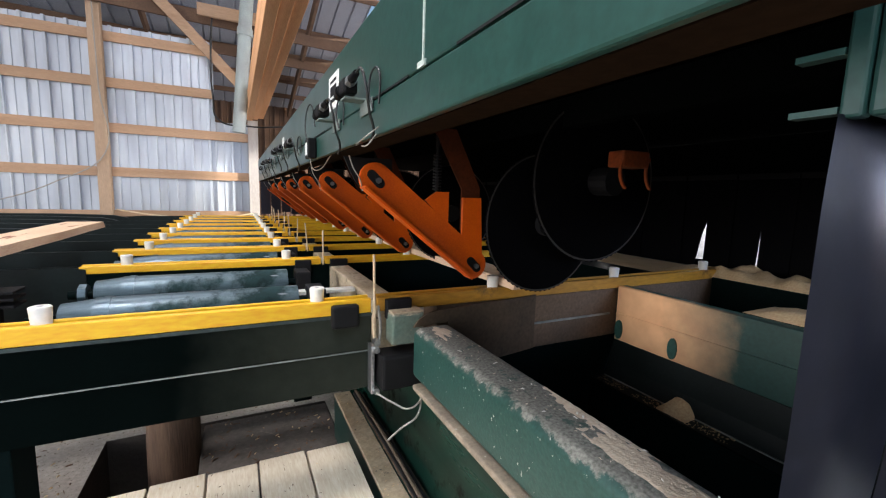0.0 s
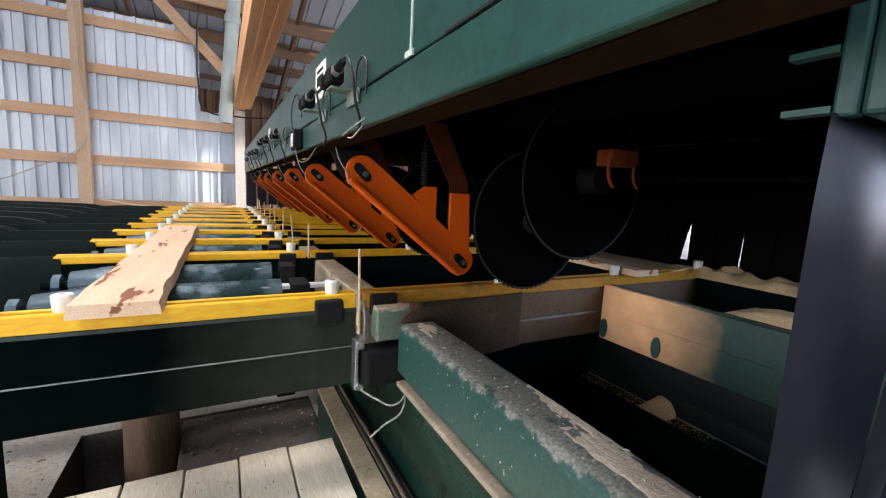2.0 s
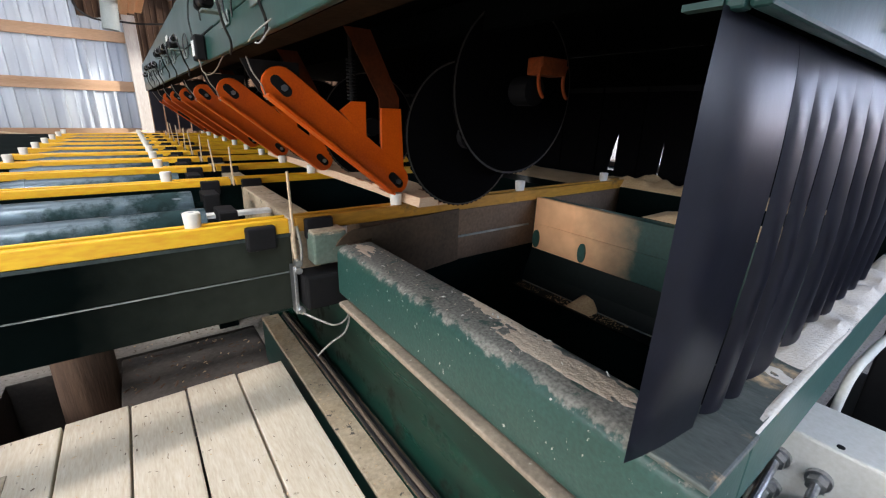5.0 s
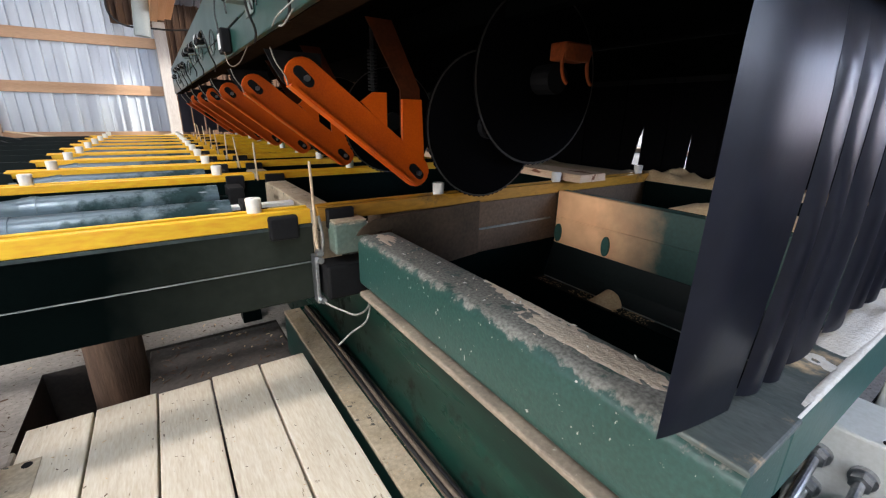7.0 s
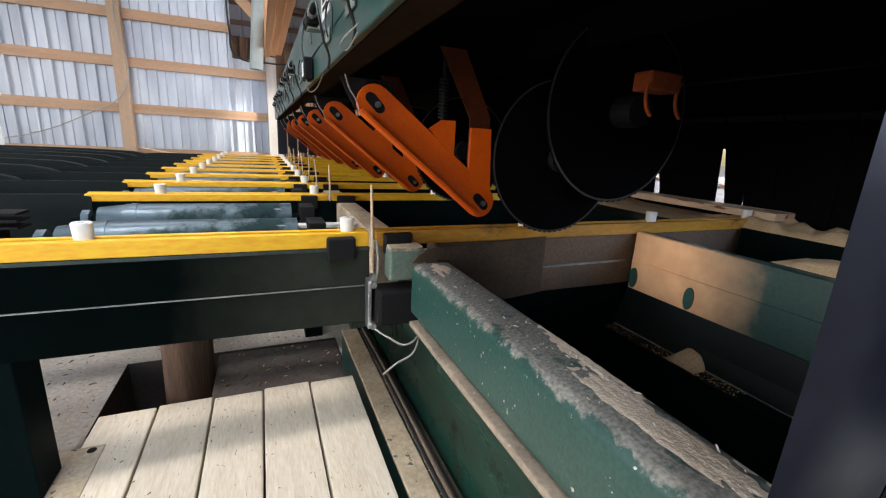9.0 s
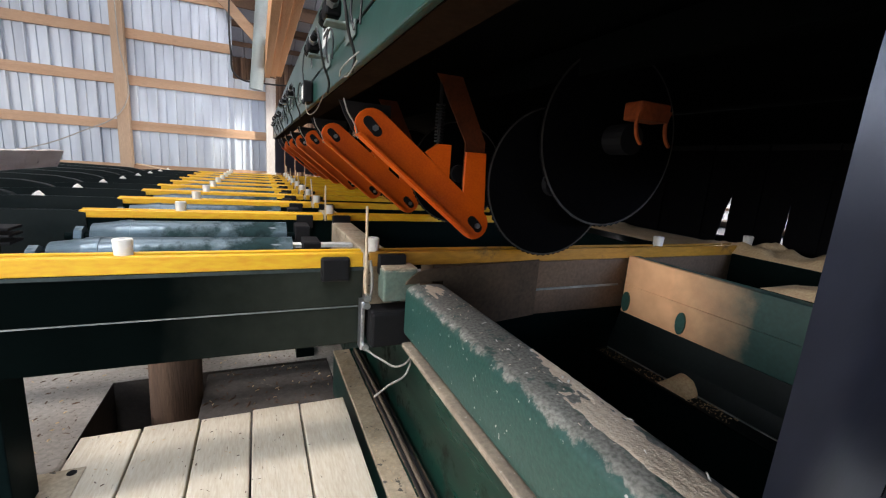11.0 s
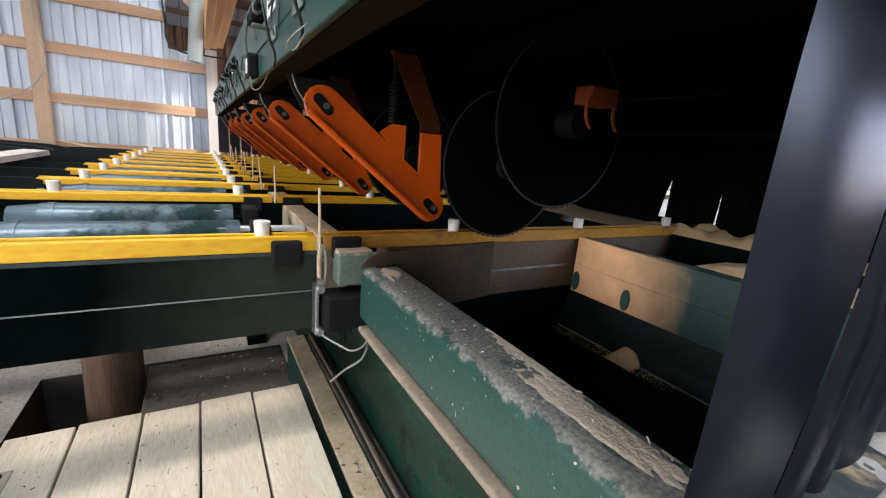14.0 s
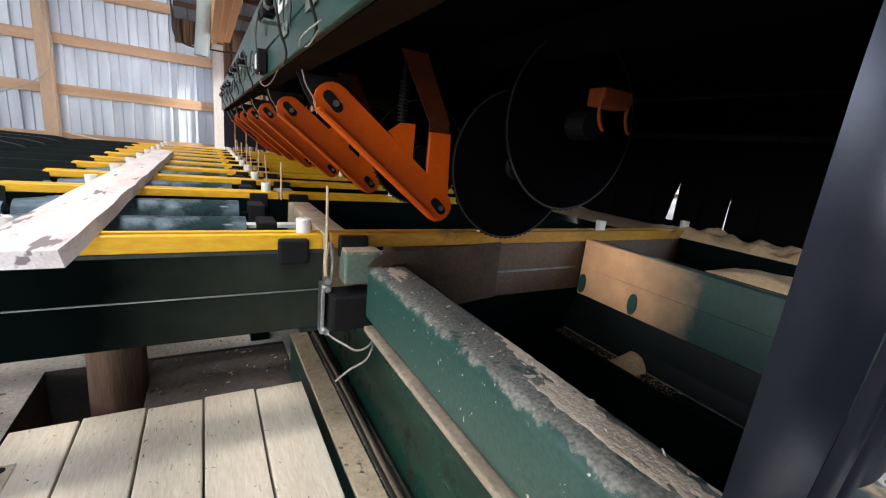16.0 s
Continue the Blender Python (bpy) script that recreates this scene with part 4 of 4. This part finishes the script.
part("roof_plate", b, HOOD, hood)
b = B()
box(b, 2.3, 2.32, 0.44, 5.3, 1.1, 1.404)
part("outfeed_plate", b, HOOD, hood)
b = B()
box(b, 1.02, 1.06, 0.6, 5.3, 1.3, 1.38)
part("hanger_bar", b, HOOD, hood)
endp = thing("end_plate", "green steel end plate bolted over the rubber flap", "plate")
b = B()
box(b, 0.53, 2.3, 0.455, 0.468, 1.155, 1.404, 0.003)
part("plate", b, ENDGREEN, endp)
b = B()
box(b, 0.528, 0.54, 0.4685, 0.48, 1.155, 1.25, 0.002)
part("angle", b, ENDGREEN, endp)
for x in (0.567, 0.817, 1.078, 1.33):
    part("bolt", rod(B(), (x, 0.455, 1.182), (x, 0.448, 1.182), 0.007, 6), STEEL, endp)
for z in (1.158, 1.192):
    b = B()
    box(b, 0.528, 0.538, 0.4805, 0.505, z, z + 0.004)
    part("tab", b, ENDGREEN, endp)


def flap_strip(top, foot, zfoot, hem, first, parent):
    """One strip of the rubber flap: whole above the slits, then bowed and a little apart."""
    bm = B()
    nx, nz = 10, 26
    ztop, zslit = 1.157, 1.108
    rows = []
    for j in range(nz + 1):
        f = j / nz
        row = []
        for i in range(nx + 1):
            g = i / nx
            z = ztop + (zfoot + hem * (1 - g) - ztop) * f
            loose = max(0.0, (zslit - z) / (zslit - zfoot))
            free = min(1.0, loose * 2.2)
            pucker = max(0.0, 1 - abs(z - zslit + 0.01) / 0.035)
            lo = top[0] + (foot[0] - top[0]) * loose
            hi = top[1] + (foot[1] - top[1]) * loose
            w = 1 - 0.07 * free
            x = lo + (hi - lo) * (0.5 + (g - 0.5) * w)
            spread = 1 - max(0.0, 1 - g / 0.45) ** 2 if first else 1.0
            y = 0.4765 + 0.01 * f - 0.011 * spread * math.sin(math.pi * f ** 0.65)
            y -= (0.012 if not first else 0.003) * (free * 0.75 + 0.3 * pucker) * math.sin(math.pi * g ** 0.75)
            row.append(bm.verts.new((x, y, z)))
        rows.append(row)
    for r0, r1 in zip(rows, rows[1:]):
        for a, b2, c, d in zip(r0, r0[1:], r1[1:], r1):
            bm.faces.new((a, b2, c, d))
    bmesh.ops.solidify(bm, geom=bm.faces[:], thickness=0.004)
    bmesh.ops.recalc_face_normals(bm, faces=bm.faces)
    return part("strip", bm, RUBBER, parent, smooth=True)


flap = thing("rubber_flap", "black rubber flap slit into hanging strips at the machine's end", "flap")
XTOP = [0.52, 0.658, 0.715, 0.778, 0.85, 0.93, 1.02, 1.12, 1.22, 1.32, 1.42]
XFOOT = [0.533, 0.692, 0.768, 0.822, 0.958, 1.072, 1.16, 1.25, 1.34, 1.43, 1.52]
ZFOOT = [0.764, 0.773, 0.768, 0.775, 0.772, 0.778, 0.774, 0.78, 0.772, 0.776]
for k in range(10):
    flap_strip(XTOP[k:k + 2], XFOOT[k:k + 2], ZFOOT[k], 0.035 if k == 0 else 0.006 * math.sin(k * 1.7), k == 0, flap)

far_flap = thing("far_flap", "grey rubber strips hanging at the far end of the saws", "flap")
for k in range(7):
    part("strip", box(B(), 0.44 + 0.1 * k, 0.53 + 0.1 * k, 5.12 + 0.006 * (k % 2), 5.127 + 0.006 * (k % 2), 0.86 + 0.01 * (k % 3), 1.205), RUBBER, far_flap)
pole = thing("stand_pole", "pale metal pole with a cross arm on the infeed", "pole")
part("upright", rod(B(), (-1.88, 5.6, 0.0), (-1.93, 5.6, 1.32), 0.018, 10), WHITE, pole)
part("cross_arm", rod(B(), (-2.3, 5.6, 1.27), (-1.86, 5.6, 1.28), 0.014, 10), WHITE, pole)
cross = thing("cross_beam", "green steel cross beam covered with sawdust at the machine's end", "beam")
b = B()
box(b, 0.7505, 2.1, 0.443, 0.505, 0.64, 0.75, 0.005)
part("beam", b, GREEN_DUSTY, cross)
part("worn_strip", box(B(), 0.7505, 1.2, 0.446, 0.503, 0.7502, 0.7515), WORN_TOP, cross, "bare worn steel strip")
b = B()
box(b, 0.614, 0.742, 0.437, 0.505, 0.7535, 0.762, 0.003)
part("end_cap", b, WORN_TOP, cross, "worn bare steel end cap")


def heap(name, x0, x1, y0, y1, z, h, seed, label, nx=26, ny=14, mat=SAWDUST):
    bm = B()
    rows = []
    for j in range(ny + 1):
        row = []
        for i in range(nx + 1):
            u, v = i / nx, j / ny
            edge = min(1, 6 * min(u, 1 - u)) * min(1, 4 * min(v, 1 - v))
            x, y = x0 + (x1 - x0) * u, y0 + (y1 - y0) * v
            hh = h * edge * (0.55 + 0.8 * noise.noise((x * 14 + seed, y * 14, seed)))
            row.append(bm.verts.new((x, y, z + max(0.0, hh) - (0.0 if edge > 0 else 0.002))))
        rows.append(row)
    for r0, r1 in zip(rows, rows[1:]):
        for a, b2, c, d in zip(r0, r0[1:], r1[1:], r1):
            bm.faces.new((a, b2, c, d))
    return tagged(part(name, bm, mat, smooth=True), label, "sawdust", kind="stuff")


heap("sill_litter", 0.649, 0.699, 0.2, 2.1, 0.2072, 0.009, 8, "brown bark litter lying between sill and web", 10, 160, LITTER)
heap("sawdust_ridge", 0.95, 1.9, 0.444, 0.504, 0.7505, 0.022, 1, "ridge of pale sawdust on the cross beam", 60, 8, WHITEDUST)
heap("sawdust_ridge", 0.74, 1.2, 0.443, 0.456, 0.7505, 0.003, 6, "thin line of pale dust along the beam edge", 50, 6, WHITEDUST)
def patches(name, x0, x1, y0, y1, z, h, seed, thresh, label, nx=36, ny=220, mat=CAKED):
    """Caked dust that shows only where it is thick enough."""
    bm = B()
    rows = []
    for j in range(ny + 1):
        row = []
        for i in range(nx + 1):
            u, v = i / nx, j / ny
            x, y = x0 + (x1 - x0) * u, y0 + (y1 - y0) * v
            edge = min(1, 5 * min(u, 1 - u)) * min(1, 5 * min(v, 1 - v))
            q = 0.7 * noise.noise((x * 20 + seed, y * 6, seed)) + 0.3 * noise.noise((x * 110, y * 60, seed)) + 0.5 * edge - thresh
            row.append(bm.verts.new((x, y, z + max(-0.003, min(h, h * q * 3)))))
        rows.append(row)
    for r0, r1 in zip(rows, rows[1:]):
        for a, b2, c, d in zip(r0, r0[1:], r1[1:], r1):
            if max(v.co.z for v in (a, b2, c, d)) > z - 0.001:
                bm.faces.new((a, b2, c, d))
    bmesh.ops.delete(bm, geom=[v for v in bm.verts if not v.link_faces], context="VERTS")
    return tagged(part(name, bm, mat, smooth=True), label, "sawdust", kind="stuff")


patches("caked_sawdust", 0.652, 0.716, 0.51, 0.93, 0.753, 0.0012, 3, 0.36, "pale sawdust caked along the worn channel")
patches("caked_sawdust", 0.64, 0.714, 1.15, 1.33, 0.753, 0.001, 7, 0.56, "pale sawdust caked at the channel's far end", 40, 90)
patches("caked_sawdust", 0.86, 1.6, 0.445, 0.503, 0.75, 0.004, 9, 0.3, "sawdust on the cross beam", 90, 16, WHITEDUST)
heap("sawdust_drift", 1.54, 1.72, 0.55, 1.03, 0.79, 0.03, 2, "drift of pale sawdust beside the trough")
heap("sawdust_drift", 2.06, 2.3, 0.7, 1.7, 0.789, 0.05, 3, "drift of pale sawdust under the outfeed curtain", 14, 40)
heap("sawdust_drift", 1.9, 2.3, 1.55, 5.2, 0.789, 0.03, 5, "drift of pale sawdust under the outfeed curtain", 14, 60)

# trough beside the channel
trough = thing("trough", "deep green steel trough streaked with sawdust under the saws", "trough")
b = B()
box(b, 1.48, 1.5, 0.51, 1.425, 0.585, 0.79, 0.003)
side = part("side_plate", b, DUSTED_LIT, trough)
b = B()
box(b, 1.4745, 1.4798, 0.51, 1.42, 0.683, 0.689)
part("weld_seam", b, DUSTED_LIT, trough)
# Ledge, bottom and lower side are coloured dark, for shade inside the trough.
b = B()
prism(b, [(1.48, 0.585), (1.5, 0.585), (1.44, 0.45), (1.38, 0.45), (1.38, 0.44), (1.45, 0.44)], 0.51, 1.425)
part("ledge", b, INFEED, trough)
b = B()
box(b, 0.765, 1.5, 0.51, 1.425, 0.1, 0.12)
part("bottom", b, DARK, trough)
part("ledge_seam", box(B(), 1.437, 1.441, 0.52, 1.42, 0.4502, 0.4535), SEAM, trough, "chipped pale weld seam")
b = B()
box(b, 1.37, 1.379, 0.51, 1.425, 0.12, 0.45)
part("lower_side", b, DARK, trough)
for y in (1.19, 1.405):
    b = B()
    n = 16
    out = [(y + 0.016 * math.cos(2 * math.pi * k / n), 0.627 + 0.036 * math.sin(2 * math.pi * k / n)) for k in range(n)]
    f = b.faces.new([b.verts.new((1.4795, p, q)) for p, q in out])
    r = bmesh.ops.extrude_face_region(b, geom=[f])
    bmesh.ops.translate(b, verts=[v for v in r["geom"] if isinstance(v, bmesh.types.BMVert)], vec=(-0.006, 0, 0))
    bmesh.ops.recalc_face_normals(b, faces=b.faces)
    part("oval_boss", b, GREEN_DUSTY, trough)
heap("sawdust_pile", 1.39, 1.46, 1.07, 1.17, 0.452, 0.055, 4, "small heap of sawdust on the trough ledge", 22, 26)
scatter("sawdust_grains", 420, (1.385, 1.445, 0.95, 1.26), 0.4505, 0.004, SAWDUST, 21, "sawdust grains round the heap")
scatter("sawdust_grains", 160, (1.385, 1.44, 1.3, 1.41), 0.4505, 0.003, SAWDUST, 22, "sawdust grains in the trough corner")
b = B()
box(b, 1.501, 1.53, 0.51, 1.425, 0.765, 0.788)
tagged(part("outer_flange", b, GREEN_DUSTY), "green flange along the top of the trough", "flange")
out = thing("outfeed_channel", "dark green channel beyond the trough", "channel")
b = B()
box(b, 1.531, 2.05, 0.51, 1.425, 0.5, 0.52)
part("bottom", b, DARK, out)
b = B()
box(b, 2.051, 2.31, 0.51, 1.42, 0.5, 0.788)
part("far_side", b, DARK, out)
b = B()
box(b, 1.74, 2.31, 1.54, 5.4, 0.6, 0.788)
tagged(part("outfeed_table", b, DARK), "dark steel outfeed table", "table")

bed = thing("outfeed_bed", "dark steel outfeed bed beyond the curtain", "table")
part("top", box(B(), 2.34, 6.4, 1.3, 4.0, 0.7, 0.822), DARK, bed)
for x in (2.5, 6.2):
    for y in (1.4, 3.8):
        part("leg", box(B(), x, x + 0.1, y, y + 0.1, 0.0, 0.699), DARK, bed)
curtain = []
for k in range(40):
    y0 = 0.53 + 0.12 * k
    dx = 0.009 * (k % 2)
    t = thing("curtain_strip", "black rubber strip hanging in the outfeed opening", "curtain strip", "outfeed curtain", at=(2.28 + dx, y0, 1.24))
    notch = {9: 0.05, 7: 0.016, 14: 0.02}.get(k, 0.0)
    b = B()
    out_ = [(-0.004, 0.0), (0.124 if k not in (8, 6, 13) else 0.115, 0.0), (0.124 if k not in (8, 6, 13) else 0.115, -0.445), (-0.004 + notch, -0.445), (-0.004 + notch * 0.45, -0.28), (-0.004, -0.2)]
    fa = b.faces.new([b.verts.new((-0.003, p, q)) for p, q in out_])
    rr = bmesh.ops.extrude_face_region(b, geom=[fa])
    bmesh.ops.translate(b, verts=[v for v in rr["geom"] if isinstance(v, bmesh.types.BMVert)], vec=(0.006, 0, 0))
    bmesh.ops.recalc_face_normals(b, faces=b.faces)
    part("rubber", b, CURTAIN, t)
    part("clamp", box(B(), -0.008, 0.008, 0.0, 0.118, -0.02, 0.004), BLACK, t)
    curtain.append(t)

# white valve box by the machine's end
vb = thing("valve_box", "white painted steel box with bright hydraulic fittings", "box")
b = B()
box(b, 1.15, 1.296, 0.15, 0.505, 0.26, 0.545, 0.006)
part("body", b, WHITE, vb)
for y, z in ((0.471, 0.479), (0.471, 0.406), (0.409, 0.475), (0.409, 0.4)):
    f = part("fitting", rod(rod(B(), (1.1495, y, z), (1.138, y, z), 0.02, 20), (1.1385, y, z), (1.12, y, z), 0.016, 6), STEEL, vb)
    part("tube", rod(B(), (1.125, y, z), (0.98, y - 0.005, z - 0.035), 0.008, 12), STEEL, f)
cable("white_hose", [(1.38, 0.44, 0.4), (1.38, 0.44, 0.53), (1.4, 0.437, 0.585), (1.47, 0.43, 0.61), (1.7, 0.41, 0.61), (1.9, 0.38, 0.6)], 0.009, WHITE, vb)
for x, y in ((1.165, 0.485), (1.165, 0.4), (1.28, 0.485)):
    part("lid_screw", rod(B(), (x, y, 0.545), (x, y, 0.547), 0.006, 10), BLACK, vb)
b = B()
box(b, 0.95, 2.2, -0.3, 0.5, 0.0, 0.259)
tagged(part("plinth", b, BLACK), "black steel plinth of the machine", "plinth")
# Black box added to keep the area past the cross beam dark.
b = B()
box(b, 1.84, 2.25, -0.6, 0.442, 0.26, 0.74, 0.006)
tagged(part("black_filler", b, BLACK), "black box added to cover the bright floor behind", "cabinet")

# ---- what moves ----
def lug():
    t = thing("chain_lug", "white nylon lug standing on the chain", "lug", "chain lugs")
    bm = B()
    rod(bm, (0, 0, 0.0), (0, 0, 0.044), 0.0165, 20, 0.0192)
    bmesh.ops.bevel(bm, geom=[e for e in bm.edges if abs(e.verts[0].co.z - e.verts[1].co.z) < 1e-6], offset=0.002, segments=2, affect="EDGES")
    part("post", bm, NYLON, t, smooth=True)
    part("screw", rod(B(), (0, 0, 0.043), (0, 0, 0.045), 0.006, 8), STEEL, t)
    return t


XR = 2.2                                # outfeed ends of the chains


def chain_ends(y):
    """Where a chain turns up at the infeed, and how many lugs it carries."""
    return (-0.9, 12) if y < 2.0 else (-0.5, 11)


def loop_pose(s, y):
    """A place on the chain's loop: along the top, down at the outfeed, back below and up at the infeed."""
    xl, count = chain_ends(y)
    loop, top = PITCH * count, XR - xl
    s = s % loop
    rad, turn = 0.06, 0.15
    if s < top:
        return pose(xl + s, y, D - 0.012)
    rest = loop - top
    s -= top
    if s < turn:
        a = math.pi * s / turn
        return pose(XR + rad * math.sin(a), y, D - 0.012 - rad * (1 - math.cos(a)), 0, math.degrees(a) * 0.999, 0)
    if s < rest - turn:
        f = (s - turn) / (rest - 2 * turn)
        return pose(XR - top * f, y, D - 0.012 - 2 * rad, 0, 179.9, 0)
    a = math.pi * (s - rest + turn) / turn
    return pose(xl - rad * math.sin(a), y, D - 0.012 - rad * (1 + math.cos(a)), 0, 179.9 + math.degrees(a) * 0.999, 0)


def board(label, w, length, thick, mat, seed):
    t = thing("board", label, "board", "moving boards")
    bm = B()
    n = 24
    rnd = random.Random(seed)
    rows = []
    for i in range(n + 1):
        y = length * i / n
        j = 0.004 * (rnd.random() - 0.5)
        rows.append([bm.verts.new(c) for c in ((j, y, 0), (w + j, y, 0), (w - 0.006 + 2 * j, y, thick), (0.004 + j, y, thick))])
    for a, b in zip(rows, rows[1:]):
        for k in range(4):
            bm.faces.new((a[k], a[(k + 1) % 4], b[(k + 1) % 4], b[k]))
    bm.faces.new(rows[0][::-1])
    bm.faces.new(rows[-1])
    bmesh.ops.recalc_face_normals(bm, faces=bm.faces)
    part("wood", bm, mat, t)
    return t


board_out = board("freshly trimmed pale board under the saws", 0.13, 2.3, 0.024, LUMBER, 1)
board_mid = board("fresh sawn tan board with a dark bark stain", 0.155, 1.65, 0.028, LUMBER, 2)
board_in = board("pale rough-sawn board with dark flecks", 0.125, 2.75, 0.028, LUMBER_PALE, 3)
lug_master = lug()
lugs = []
for yi, y in enumerate(RAILS):
    for k in range(chain_ends(y)[1]):
        o = lug_master if not lugs else copy_thing(lug_master, pose(0, 0, 0))
        lugs.append((o, k, y + 0.016))


def motions():
    for o, k, y in lugs:
        s0 = PHASE - chain_ends(y)[0] + PITCH * k
        rows, prev = [], None
        step = 0.125
        for i in range(int(16 / step) + 1):
            rows.append((i * step, loop_pose(s0 + SPEED * i * step, y)))
        walk(o, rows)

    def at_lug(n, t):
        return PHASE + PITCH * n + SPEED * t + 0.022

    z = D + 0.001
    walk(board_out, [(t, pose(at_lug(2, t), 1.37, z)) for t in (0, 2, 4, 6, 8, 10, 12, 14, 16)])
    rows = [(0, pose(-0.55, 1.36, z + 0.07)), (0.2, pose(-0.52, 1.36, z + 0.05, 0, -15, 0)), (0.4, pose(-0.48, 1.36, z + 0.005, 0, -48, 0)),
            (0.6, pose(at_lug(-1, 0.6), 1.36, z, 0, -8, 0)), (0.7, pose(at_lug(-1, 0.7), 1.36, z))]
    rows += [(t, pose(at_lug(-1, t), 1.36, z)) for t in (1, 1.5, 2, 4, 6, 8, 10, 12, 14, 16)]
    walk(board_mid, rows)
    rows = [(0, pose(-2.8, 2.3, D + 0.0215)), (5.6, pose(-2.8, 2.3, D + 0.0215)), (6.2, pose(-2.2, 1.8, 1.0, 0, -40, 45)), (6.7, pose(-0.7, 1.45, 1.08, 0, -75, 86)),
            (7.0, pose(-0.15, 1.55, 1.13, 0, -80, 88)), (7.2, pose(0.104, 1.647, 1.167, 0, -80, 88)), (7.4, pose(0.213, 1.706, 1.198, 0, -80, 88)),
            (7.6, pose(0.19, 1.858, 1.225, 0, -80, 88)), (7.8, pose(0.133, 2.105, 1.303, 0, -72, 87)), (8.0, pose(0.009, 2.335, 1.403, 0, -70, 86)),
            (8.2, pose(-0.141, 2.512, 1.424, 0, -68, 84)), (8.4, pose(-0.65, 2.8, 1.43, 0, -66, 80)), (8.6, pose(-1.5, 2.8, 1.35, 0, -60, 70)),
            (9.2, pose(-2.3, 2.2, 1.05, 0, -45, 30)), (10.2, pose(-1.5, 1.6, D + 0.06, 0, -45, 4)), (11.3, pose(-1.0, 1.55, D + 0.025, 0, -72, 0)),
            (12.8, pose(-0.98, 1.6, D + 0.025, 0, -72, 0)), (13.3, pose(-0.93, 1.4, D + 0.03, 0, -6, 0)), (13.8, pose(at_lug(-9, 13.8), 1.22, z))]
    rows += [(t, pose(at_lug(-9, t), 1.2, z)) for t in (14, 14.5, 15, 15.5, 16)]
    walk(board_in, rows)
    # the curtain is pushed open as boards leave
    for k, o in enumerate(curtain):
        y0 = 0.53 + 0.12 * k
        base = pose(2.28 + 0.009 * (k % 2), y0, 1.24)
        lo, hi = 1.3, 3.6
        if lo < y0 < hi:
            rows = [(0, base)]
            for t0, amt in ((3.0, 13), (8.45, 13)):
                j = 5 * math.sin(k * 2.3)
                rows += [(t0, base), (t0 + 0.4, base @ pose(0, 0, 0, 0, -(amt * 0.6 + j), 0)), (t0 + 0.9, base @ pose(0, 0, 0, 0, -(amt + j), 0)), (t0 + 1.4, base @ pose(0, 0, 0, 0, -(amt * 0.6 - j), 0)), (t0 + 1.9, base)]
            rows.append((16, base))
            walk(o, rows)


motions()
